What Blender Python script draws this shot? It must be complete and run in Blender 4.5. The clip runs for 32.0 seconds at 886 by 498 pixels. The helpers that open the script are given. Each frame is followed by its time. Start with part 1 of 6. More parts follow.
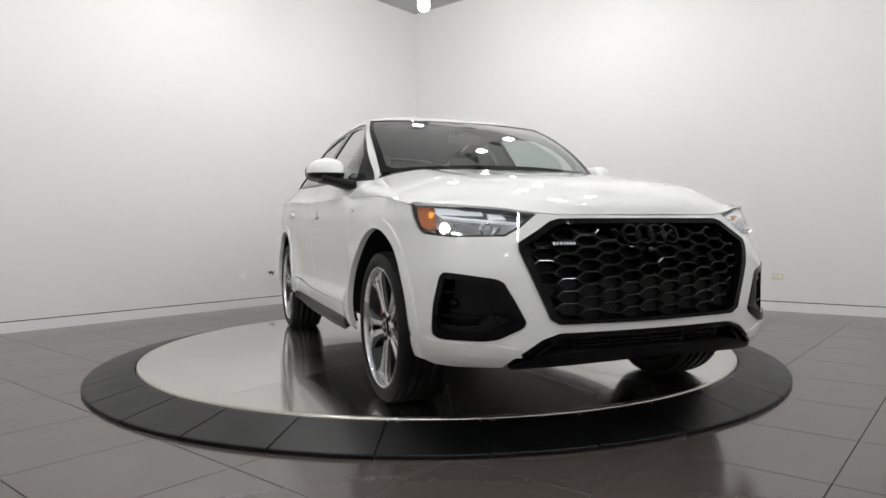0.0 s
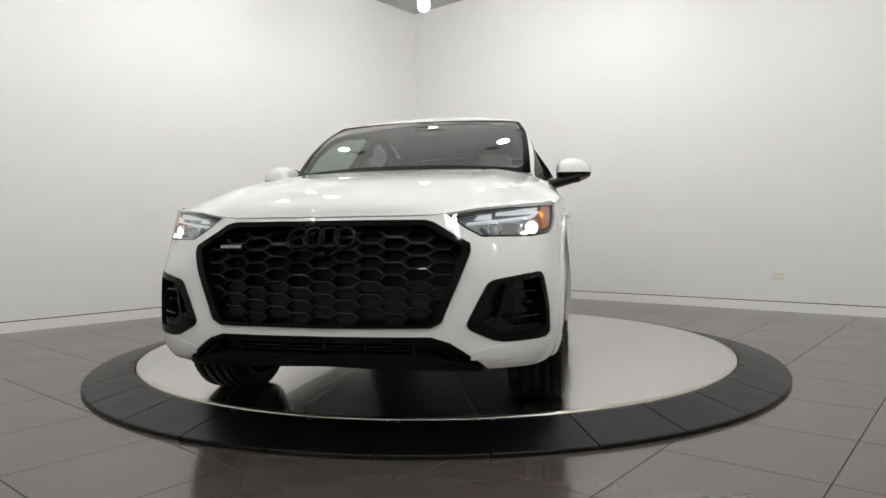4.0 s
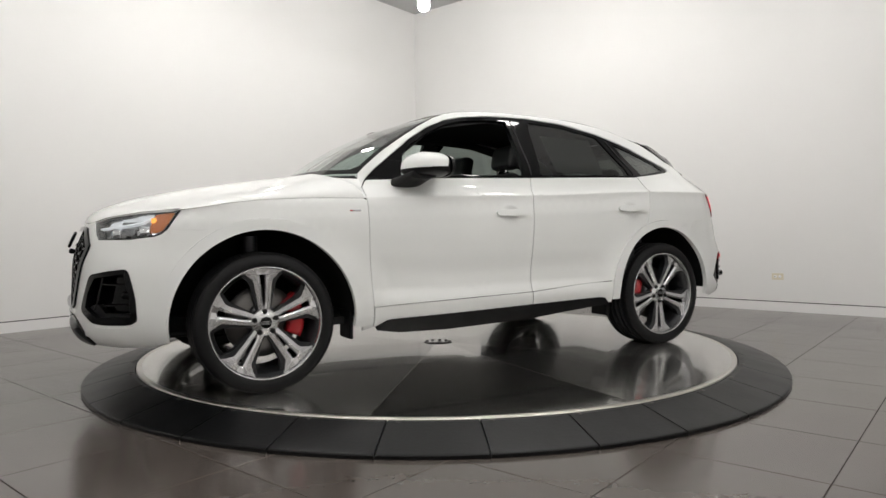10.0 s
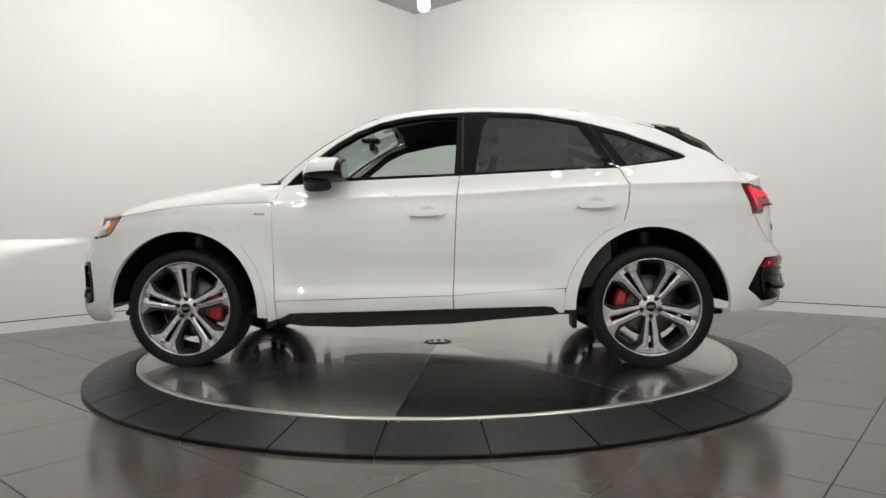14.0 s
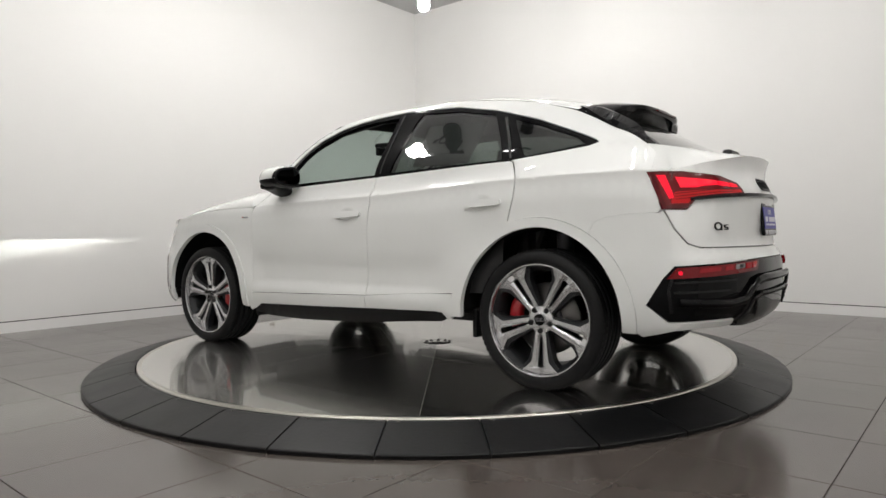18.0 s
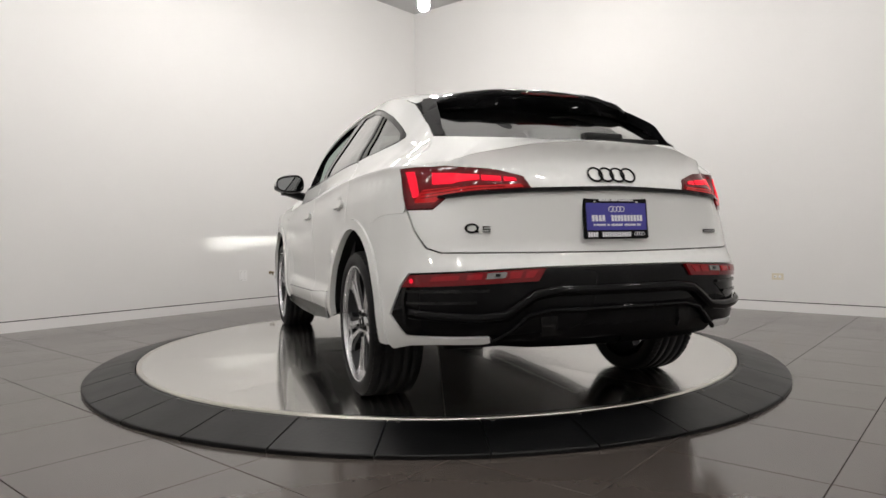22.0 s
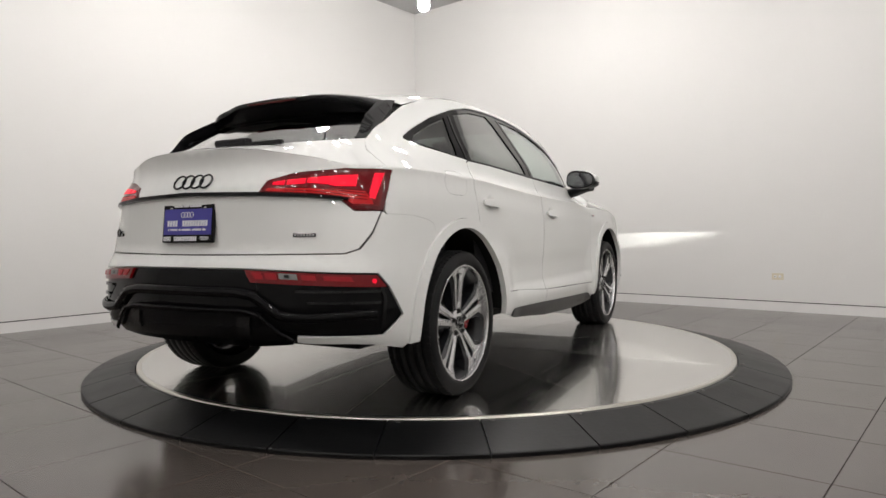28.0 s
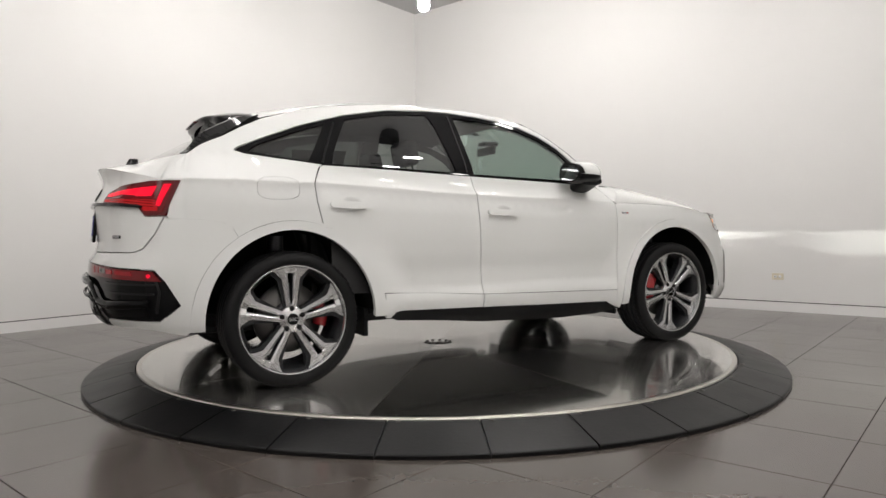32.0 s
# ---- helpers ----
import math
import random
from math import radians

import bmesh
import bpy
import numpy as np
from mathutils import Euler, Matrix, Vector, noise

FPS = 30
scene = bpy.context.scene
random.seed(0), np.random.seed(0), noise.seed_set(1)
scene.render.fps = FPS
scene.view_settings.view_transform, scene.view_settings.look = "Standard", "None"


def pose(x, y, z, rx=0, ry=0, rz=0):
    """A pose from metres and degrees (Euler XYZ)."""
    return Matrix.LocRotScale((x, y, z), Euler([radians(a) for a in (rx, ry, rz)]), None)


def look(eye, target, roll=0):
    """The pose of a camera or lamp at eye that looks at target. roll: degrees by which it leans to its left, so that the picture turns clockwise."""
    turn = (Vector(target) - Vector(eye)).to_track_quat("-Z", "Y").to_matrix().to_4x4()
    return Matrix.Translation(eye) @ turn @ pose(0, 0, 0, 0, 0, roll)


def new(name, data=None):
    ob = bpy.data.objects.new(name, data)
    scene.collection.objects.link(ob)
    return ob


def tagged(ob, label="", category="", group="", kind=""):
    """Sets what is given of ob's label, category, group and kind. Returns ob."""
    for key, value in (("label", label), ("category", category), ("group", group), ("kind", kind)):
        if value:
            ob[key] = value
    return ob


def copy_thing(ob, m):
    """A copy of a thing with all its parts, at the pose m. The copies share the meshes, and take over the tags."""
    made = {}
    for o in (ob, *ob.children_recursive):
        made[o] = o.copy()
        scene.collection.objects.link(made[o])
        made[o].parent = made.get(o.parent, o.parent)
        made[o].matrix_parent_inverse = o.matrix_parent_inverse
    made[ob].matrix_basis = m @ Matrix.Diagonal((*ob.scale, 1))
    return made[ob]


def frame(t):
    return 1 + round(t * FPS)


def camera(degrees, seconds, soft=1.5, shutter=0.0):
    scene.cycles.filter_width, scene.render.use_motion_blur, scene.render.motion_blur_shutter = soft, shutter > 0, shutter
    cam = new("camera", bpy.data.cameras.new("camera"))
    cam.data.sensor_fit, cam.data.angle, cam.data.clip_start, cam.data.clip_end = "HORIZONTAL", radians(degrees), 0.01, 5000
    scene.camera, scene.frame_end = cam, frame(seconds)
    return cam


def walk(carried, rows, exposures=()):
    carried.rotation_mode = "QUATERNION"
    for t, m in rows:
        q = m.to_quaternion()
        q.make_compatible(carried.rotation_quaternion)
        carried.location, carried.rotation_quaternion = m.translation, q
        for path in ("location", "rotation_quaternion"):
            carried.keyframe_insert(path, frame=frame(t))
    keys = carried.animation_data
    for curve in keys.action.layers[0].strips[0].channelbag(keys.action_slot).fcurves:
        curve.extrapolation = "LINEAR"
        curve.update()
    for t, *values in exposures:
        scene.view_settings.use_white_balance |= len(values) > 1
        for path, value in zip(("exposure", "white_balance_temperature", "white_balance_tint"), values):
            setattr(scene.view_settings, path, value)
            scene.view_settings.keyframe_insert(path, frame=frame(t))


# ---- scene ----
# camera: stands still before the turntable
cam = camera(67.78, 32.0, 1.5, 0.5)
YAW, DIP = radians(0.54), radians(1.38)
EYE_AT = Vector((0.0, -4.876, 0.885))
AIM = EYE_AT + Vector((math.sin(YAW) * math.cos(DIP), math.cos(YAW) * math.cos(DIP), -math.sin(DIP)))
EYE = look(EYE_AT, AIM, -0.62)
walk(cam, [(0.0, EYE), (32.0, EYE)], [(0.0, 0.04, 6280, 10), (2.0, 0.02, 6370, 10), (3.5, 0.02, 6370, 9), (6.0, 0.10, 6470, 10), (9.0, 0.08, 6480, 10), (19.4, 0.06, 6480, 10), (20.0, -0.02, 6510, 11), (20.6, -0.24, 6540, 12), (21.0, -0.34, 6560, 12), (21.4, -0.28, 6570, 12), (21.9, 0.02, 6570, 12), (22.3, 0.05, 6570, 12), (32.0, 0.05, 6570, 12)])

# the room's own axes: e1 runs along one wall, e2 along the other
ROOM = pose(0, 0, 0, 0, 0, 49.7)
E1, E2, CEIL = 4.09, 3.87, 4.34
B1, B2 = -6.4, -6.4
DISC_Z = 0.08
world = bpy.data.worlds.new("world")
scene.world = world
world.use_nodes = True
world.node_tree.nodes["Background"].inputs[0].default_value = (0.9, 0.95, 1.0, 1)
world.node_tree.nodes["Background"].inputs[1].default_value = 0.05


# glowing pendant lamps light the room (built below); places in the room's own axes
LAMP_Z = 3.50
LAMPS = [(2.17, 2.0), (1.1, -0.2), (-0.6, 1.1), (2.5, 0.45), (0.15, 2.2), (-1.35, 1.3), (0.1, -1.5), (1.15, -1.4), (-1.5, -0.2),
         # second row: unseen lamps round the camera, added to brighten the car's near side
         (-3.2, 0.1), (-1.5, -3.2), (0.5, -3.9), (-3.4, -2.2), (-4.6, -4.4), (-4.8, -0.9), (-1.4, -5.2), (-2.5, -1.3), (-0.3, -2.7), (-3.0, -3.6)]
# ---- materials ----
def mat(name, color, rough=0.5, metal=0.0, coat=0.0, emit=None, strength=0.0, spec=0.5, grain=0.0, scale=40.0, bump=0.0, trans=0.0, rough_var=0.0, ior=1.5, tint=None, big=0.0):
    """A plain surface with grain at two scales, optional relief and wear."""
    m = bpy.data.materials.new(name)
    m.use_nodes = True
    nt = m.node_tree
    b = nt.nodes["Principled BSDF"]
    b.inputs["Base Color"].default_value = (*color, 1)
    b.inputs["Roughness"].default_value = rough
    b.inputs["Metallic"].default_value = metal
    b.inputs["Coat Weight"].default_value = coat
    b.inputs["Coat Roughness"].default_value = 0.02
    b.inputs["Specular IOR Level"].default_value = spec
    b.inputs["Transmission Weight"].default_value = trans
    b.inputs["IOR"].default_value = ior
    if emit:
        b.inputs["Emission Color"].default_value = (*emit, 1)
        b.inputs["Emission Strength"].default_value = strength
    if grain or bump or rough_var or big:
        co = nt.nodes.new("ShaderNodeTexCoord")
        n1 = nt.nodes.new("ShaderNodeTexNoise")
        n1.inputs["Scale"].default_value = scale
        n1.inputs["Detail"].default_value = 5
        n2 = nt.nodes.new("ShaderNodeTexNoise")
        n2.inputs["Scale"].default_value = scale * 0.07
        n2.inputs["Detail"].default_value = 3
        for n in (n1, n2):
            nt.links.new(co.outputs["Object"], n.inputs["Vector"])
        mixed = nt.nodes.new("ShaderNodeMath")
        mixed.operation = "MULTIPLY_ADD"
        nt.links.new(n1.outputs["Fac"], mixed.inputs[0])
        mixed.inputs[1].default_value = grain
        low = nt.nodes.new("ShaderNodeMath")
        low.operation = "MULTIPLY_ADD"
        nt.links.new(n2.outputs["Fac"], low.inputs[0])
        low.inputs[1].default_value = big or grain
        low.inputs[2].default_value = 1 - 0.5 * grain - 0.5 * (big or grain)
        nt.links.new(low.outputs[0], mixed.inputs[2])
        hue = nt.nodes.new("ShaderNodeVectorMath")
        hue.operation = "SCALE"
        hue.inputs[0].default_value = color
        nt.links.new(mixed.outputs[0], hue.inputs["Scale"])
        nt.links.new(hue.outputs[0], b.inputs["Base Color"])
        if rough_var:
            rv = nt.nodes.new("ShaderNodeMath")
            rv.operation = "MULTIPLY_ADD"
            nt.links.new(n2.outputs["Fac"], rv.inputs[0])
            rv.inputs[1].default_value, rv.inputs[2].default_value = rough_var, rough - rough_var * 0.5
            nt.links.new(rv.outputs[0], b.inputs["Roughness"])
        if bump:
            bp = nt.nodes.new("ShaderNodeBump")
            bp.inputs["Strength"].default_value = bump
            bp.inputs["Distance"].default_value = 0.002
            nt.links.new(n1.outputs["Fac"], bp.inputs["Height"])
            nt.links.new(bp.outputs[0], b.inputs["Normal"])
    return m


M_WALL = mat("white_wall_paint", (0.80, 0.795, 0.78), 0.55, grain=0.015, scale=60, bump=0.05, big=0.02)
# unseen rear walls: kept pale so that they throw light back
M_WALL_BOUNCE = mat("pale_bounce_wall_paint", (0.78, 0.775, 0.76), 0.7, grain=0.05, scale=40)
M_BASE = mat("white_baseboard_paint", (0.82, 0.81, 0.8), 0.4, grain=0.03, scale=30)
M_CEIL = mat("grey_ceiling_paint", (0.52, 0.52, 0.52), 0.8, grain=0.03, scale=30)
M_TILE = mat("grey_floor_tile", (0.088, 0.0745, 0.066), 0.17, spec=0.75, grain=0.10, scale=28, bump=0.03, rough_var=0.1, big=0.12)
M_GROUT = mat("dark_grout", (0.035, 0.03, 0.027), 0.8, grain=0.2, scale=80)
M_RUBBER = mat("black_rubber_ramp", (0.0042, 0.0044, 0.0048), 0.40, spec=0.24, grain=0.35, scale=60, bump=0.25, rough_var=0.2, big=0.5)
M_GAP = mat("black_gap", (0.006, 0.006, 0.006), 0.8)
M_STEEL_EDGE = mat("brushed_steel_rim", (0.62, 0.60, 0.55), 0.28, 1.0, grain=0.1, scale=60)


def brushed_plate():
    """Polished steel brushed along each plate's own length, with smudges and fine streaks."""
    m = mat("brushed_steel_plate", (0.63, 0.615, 0.585), 0.17, 0.96, grain=0.03, scale=9, rough_var=0.015, big=0.04)
    nt = m.node_tree
    b = nt.nodes["Principled BSDF"]
    b.inputs["Anisotropic"].default_value = 0.92
    b.inputs["Coat Weight"].default_value = 0.6
    b.inputs["Coat Roughness"].default_value = 0.015
    turn = nt.nodes.new("ShaderNodeVectorTransform")
    turn.vector_type, turn.convert_from, turn.convert_to = "VECTOR", "OBJECT", "WORLD"
    turn.inputs[0].default_value = (0.31, 0.95, 0)
    nt.links.new(turn.outputs[0], b.inputs["Tangent"])
    co = nt.nodes.new("ShaderNodeTexCoord")
    size = nt.nodes.new("ShaderNodeMapping")
    size.inputs["Scale"].default_value = (1.5, 14.0, 1.0)
    nt.links.new(co.outputs["Object"], size.inputs["Vector"])
    streak = nt.nodes.new("ShaderNodeTexNoise")
    streak.inputs["Scale"].default_value, streak.inputs["Detail"].default_value = 3.0, 6
    nt.links.new(size.outputs[0], streak.inputs["Vector"])
    span = nt.nodes.new("ShaderNodeMapRange")
    span.inputs[1].default_value, span.inputs[2].default_value, span.inputs[3].default_value, span.inputs[4].default_value = 0.4, 0.8, 0.99, 0.945
    nt.links.new(streak.outputs["Fac"], span.inputs[0])
    nt.links.new(span.outputs[0], b.inputs["Metallic"])
    return m


M_PLATE = brushed_plate()
M_PAINT = mat("white_car_paint", (0.81, 0.82, 0.805), 0.4, 0.0, 1.0, spec=0.0)
M_BULB = mat("glowing_lamp_glass", (0.9, 0.9, 0.9), 0.4, emit=(1.0, 0.975, 0.943), strength=83.0)
M_GREYCAP = mat("dark_grey_lamp_metal", (0.08, 0.08, 0.085), 0.5, 0.3)
M_WHITECAP = mat("white_lamp_metal", (0.7, 0.7, 0.7), 0.4, grain=0.03, scale=40)
M_BARREL_BOLT = mat("dark_bolt_steel", (0.12, 0.115, 0.11), 0.3, 0.8, grain=0.1, scale=90)
# ---- mesh helpers ----
def mesh_of(name, bm, material, smooth=False):
    me = bpy.data.meshes.new(name)
    bm.normal_update()
    bm.to_mesh(me)
    bm.free()
    if material:
        me.materials.append(material)
    if smooth:
        for p in me.polygons:
            p.use_smooth = True
    return me


def part(name, bm, material, parent=None, label="", smooth=False, m=None):
    ob = new(name, mesh_of(name, bm, material, smooth))
    if parent is not None:
        ob.parent = parent
    if m is not None:
        ob.matrix_basis = m
    if label:
        ob["label"] = label
    return ob


def thing(name, label, category, m=None, group="", kind=""):
    ob = new(name)
    ob.empty_display_size = 0.1
    if m is not None:
        ob.matrix_basis = m
    return tagged(ob, label, category, group, kind)


def box_bm(x0, y0, z0, x1, y1, z1, bevel=0.0, bm=None, seg=2):
    own = bmesh.new()
    bmesh.ops.create_cube(own, size=1.0, matrix=Matrix.Translation(((x0 + x1) / 2, (y0 + y1) / 2, (z0 + z1) / 2)) @ Matrix.Diagonal((x1 - x0, y1 - y0, z1 - z0, 1)))
    if bevel:
        bmesh.ops.bevel(own, geom=list(own.edges), offset=bevel, segments=seg, affect="EDGES", profile=0.5)
    if bm is None:
        return own
    join(bm, own)
    return bm


def join(bm, own, m=None):
    """Adds the mesh own, moved by m, to bm."""
    own.verts.index_update()
    made = [bm.verts.new(m @ v.co if m is not None else v.co) for v in own.verts]
    for f in own.faces:
        try:
            g = bm.faces.new([made[v.index] for v in f.verts])
            g.smooth = f.smooth
            g.material_index = f.material_index
        except ValueError:
            pass
    own.free()


def revolve(profile, n=96, bm=None, axis="z", a0=0.0, a1=360.0, m=None):
    """A surface of revolution of (radius, height) pairs."""
    bm = bm or bmesh.new()
    closed = abs(a1 - a0 - 360) < 1e-6
    rows = []
    for k in range(n if closed else n + 1):
        a = radians(a0 + (a1 - a0) * k / n)
        ring = []
        for r, h in profile:
            if axis == "z":
                co = Vector((r * math.cos(a), r * math.sin(a), h))
            else:
                co = Vector((r * math.cos(a), h, r * math.sin(a)))
            ring.append(bm.verts.new(m @ co if m is not None else co))
        rows.append(ring)
    for k in range(n):
        r0, r1 = rows[k], rows[(k + 1) % len(rows)]
        for j in range(len(profile) - 1):
            try:
                f = bm.faces.new((r0[j], r1[j], r1[j + 1], r0[j + 1]) if axis == "z" else (r0[j + 1], r1[j + 1], r1[j], r0[j]))
                f.smooth = True
            except ValueError:
                pass
    return bm


# ---- the room ----
def room():
    fl = part("floor", box_bm(B1 - 0.3, B2 - 0.3, -0.3, E1 + 0.3, E2 + 0.3, -0.004), M_GROUT, m=ROOM)
    tagged(fl, "grey-brown glossy square floor tiles with dark joints", "floor", kind="structure")
    t, g = 0.3, 0.16
    ext = {"wall_north": (B1, E2, 0, E1 + t, E2 + t, CEIL), "wall_east": (E1, B2, 0, E1 + t, E2, CEIL), "wall_south": (B1 - t, B2 - t, 0, E1 + t, B2, CEIL), "wall_west": (B1 - t, B2, 0, B1, E2 + t, CEIL)}
    # the south and west walls are out of view, added as light reflectors
    for name, b in ext.items():
        tagged(part(name, box_bm(*b), M_WALL if name in ("wall_north", "wall_east") else M_WALL_BOUNCE, m=ROOM), "plain matt white showroom wall" if name in ("wall_north", "wall_east") else "plain pale rear wall out of view, added to bounce light", "wall", kind="structure")
    tagged(part("ceiling", box_bm(B1 - t, B2 - t, CEIL + 0.002, E1 + t, E2 + t, CEIL + 0.3), M_CEIL, m=ROOM), "plain grey showroom ceiling", "ceiling", kind="structure")
    for name, b in (("baseboard_1", (B1, E2 - 0.012, 0.0, E1 - 0.012, E2 - 0.002, 0.1)), ("baseboard_2", (E1 - 0.012, B2, 0.0, E1 - 0.002, E2 - 0.002, 0.1))):
        tagged(part(name, box_bm(*b), M_BASE, m=ROOM), "low white skirting board with a shadow gap above", "baseboard", kind="structure")
    # raised black strips: the shade above the skirting put into colour
    for name, b in (("trim_1", (B1, E2 - 0.006, 0.1, E1 - 0.006, E2 - 0.001, 0.108)), ("trim_2", (E1 - 0.006, B2, 0.1, E1 - 0.001, E2 - 0.001, 0.108))):
        tagged(part(name, box_bm(*b), M_GAP, m=ROOM), "narrow black strip standing in for shade above the skirting", "trim", kind="structure")
    return fl


FLOOR = room()


# ---- pendant lamps ----
def pendant_lamps():
    first = thing("pendant_lamp", "small glowing white pendant lamp hung from the ceiling", "lamp", ROOM @ pose(*LAMPS[0], LAMP_Z), "pendant lamps under the ceiling")
    part("bulb", revolve([(0.0, 0.0), (0.04, 0.004), (0.062, 0.022), (0.068, 0.05), (0.068, 0.204)], 20), M_BULB, first, "glowing white bulb", smooth=True)
    part("lamp_cap", revolve([(0.0, 0.205), (0.074, 0.205), (0.076, 0.215), (0.074, 0.27), (0.045, 0.29), (0.0, 0.295)], 24), M_WHITECAP, first, "white metal lamp cap", smooth=True)
    part("stem", revolve([(0.010, 0.29), (0.010, CEIL - LAMP_Z - 0.02)], 10), M_GREYCAP, first)
    part("canopy", revolve([(0.0, CEIL - LAMP_Z - 0.05), (0.10, CEIL - LAMP_Z - 0.045), (0.125, CEIL - LAMP_Z + 0.001)], 24), M_GREYCAP, first, "dark ceiling canopy")
    for a, b in LAMPS[1:]:
        copy_thing(first, ROOM @ pose(a, b, LAMP_Z))


pendant_lamps()


# ---- turntable ----
def turntable():
    table = thing("turntable_disc", "round polished steel turntable plate in wedge-shaped sectors", "turntable", pose(0, 0, 0))
    part("rim", revolve([(2.0, DISC_Z - 0.03), (2.03, DISC_Z - 0.03), (2.03, DISC_Z - 0.001), (2.02, DISC_Z + 0.002), (2.0, DISC_Z - 0.0005)], 192), M_STEEL_EDGE, table, "bright brushed steel rim")
    part("base_plate", revolve([(0.0, DISC_Z - 0.004), (2.015, DISC_Z - 0.004), (2.015, DISC_Z - 0.05), (0.0, DISC_Z - 0.05)], 96), M_STEEL_EDGE, table)
    n = 10
    bm = bmesh.new()
    steps, half, d = 24, radians(18), 0.0011
    top = [[bm.verts.new((r * math.cos(a), r * math.sin(a), DISC_Z)) for a in [(half - d / r) * (2 * i / steps - 1) for i in range(steps + 1)]] for r in (0.11, 0.8, 2.0)]
    for r0, r1 in zip(top, top[1:]):
        for i in range(steps):
            bm.faces.new((r0[i], r1[i], r1[i + 1], r0[i + 1]))
    me = mesh_of("plate", bm, M_PLATE)
    for k in range(n):
        ob = new("plate", me)
        ob.parent = table
        ob.matrix_basis = pose(0, 0, 0, 0, 0, 52.5 + 36 * (k + 0.5))
    part("hub", revolve([(0.0, DISC_Z + 0.0015), (0.1065, DISC_Z + 0.0015), (0.1075, DISC_Z + 0.001), (0.1075, DISC_Z - 0.02)], 48), M_PLATE, table, "bolted steel hub cap", smooth=False)
    for k in range(10):
        a = radians(36 * k + 52.5)
        part("bolt", revolve([(0.0, 0.005), (0.010, 0.005), (0.012, 0.003), (0.012, 0.0)], 10), M_BARREL_BOLT, table, m=pose(0.088 * math.cos(a), 0.088 * math.sin(a), DISC_Z + 0.0012))
    return table


def ramp_ring():
    ring = thing("turntable_ramp", "black rubber ramp tiles in a ring round the turntable", "ramp", pose(0, 0, 0), kind="structure")
    n = 32
    r0, r1 = 2.036, 2.325
    zt = DISC_Z - 0.004
    me = None
    for k in range(n):
        if me is None:
            bm = bmesh.new()
            steps, half = 6, radians(11.25 / 2)
            prof = [(r0, 0.0), (r0, zt - 0.004), (r0 + 0.004, zt), (r0 + 0.03, zt), (r1 - 0.012, 0.022), (r1 - 0.004, 0.0195), (r1, 0.015), (r1, 0.0)]
            rows = []
            for i in range(steps + 1):
                rows.append([bm.verts.new((r * math.cos(a), r * math.sin(a), h)) for r, h in prof for a in [(-half + 0.0038 / r) + (2 * half - 0.0076 / r) * i / steps]])
            for i in range(steps):
                for j in range(len(prof) - 1):
                    bm.faces.new((rows[i][j], rows[i][j + 1], rows[i + 1][j + 1], rows[i + 1][j]))
            bm.faces.new(rows[0][::-1])
            bm.faces.new(rows[-1])
            me = mesh_of("ramp_tile", bm, M_RUBBER)
        ob = new("ramp_tile", me)
        ob.parent = ring
        ob.matrix_basis = pose(0, 0, 0, 0, 0, -85 + 11.25 * (k + 0.5))
        sc = new("screw", SCREW)
        sc.parent = ob
        sc.matrix_basis = pose(2.062 * math.cos(radians(-4.2)), 2.062 * math.sin(radians(-4.2)), zt - 0.002)
    part("ramp_bed", revolve([(2.034, 0.0), (2.034, zt - 0.012), (r1 - 0.03, 0.012), (r1 - 0.006, 0.004), (r1 - 0.006, 0.0)], 128), M_GAP, ring)
    return ring


SCREW = mesh_of("screw", revolve([(0.0, 0.003), (0.003, 0.003), (0.005, 0.006), (0.010, 0.006), (0.012, 0.003), (0.012, 0.0)], 12), M_BARREL_BOLT)
TABLE = turntable()
RAMP = ramp_ring()
# ---- the car's body surface: x forward from mid-wheelbase, y to its left, z up from the plate ----
def herm(pts):
    """A smooth function through (t, value) pairs that does not overshoot."""
    n = len(pts)
    slopes = [(pts[i + 1][1] - pts[i][1]) / (pts[i + 1][0] - pts[i][0]) for i in range(n - 1)]
    tang = [slopes[0]]
    for i in range(1, n - 1):
        a, b = slopes[i - 1], slopes[i]
        tang.append(0.0 if a * b <= 0 else 2 * a * b / (a + b))
    tang.append(slopes[-1])

    def f(t):
        if t <= pts[0][0]:
            return pts[0][1] + tang[0] * (t - pts[0][0])
        if t >= pts[-1][0]:
            return pts[-1][1] + tang[-1] * (t - pts[-1][0])
        i = 0
        while pts[i + 1][0] < t:
            i += 1
        h = pts[i + 1][0] - pts[i][0]
        u = (t - pts[i][0]) / h
        return (2 * u ** 3 - 3 * u * u + 1) * pts[i][1] + (u ** 3 - 2 * u * u + u) * h * tang[i] + (3 * u * u - 2 * u ** 3) * pts[i + 1][1] + (u ** 3 - u * u) * h * tang[i + 1]
    return f


def sstep(t):
    t = min(1.0, max(0.0, t))
    return t * t * (3 - 2 * t)


# outline seen from above, front centre to rear centre
PLAN = ((2.285, 0), (2.278, 0.25), (2.246, 0.50), (2.17, 0.70), (2.06, 0.835), (1.90, 0.905), (1.65, 0.935), (1.3, 0.942), (0.8, 0.942), (0.2, 0.942), (-0.4, 0.942),
        (-1.0, 0.942), (-1.4, 0.940), (-1.75, 0.925), (-1.95, 0.895), (-2.10, 0.835), (-2.22, 0.70), (-2.295, 0.50), (-2.338, 0.28), (-2.35, 0))
PLAN_S = [0.0]
for a_, b_ in zip(PLAN, PLAN[1:]):
    PLAN_S.append(PLAN_S[-1] + math.hypot(a_[0] - b_[0], a_[1] - b_[1]))
S_END = PLAN_S[-1]


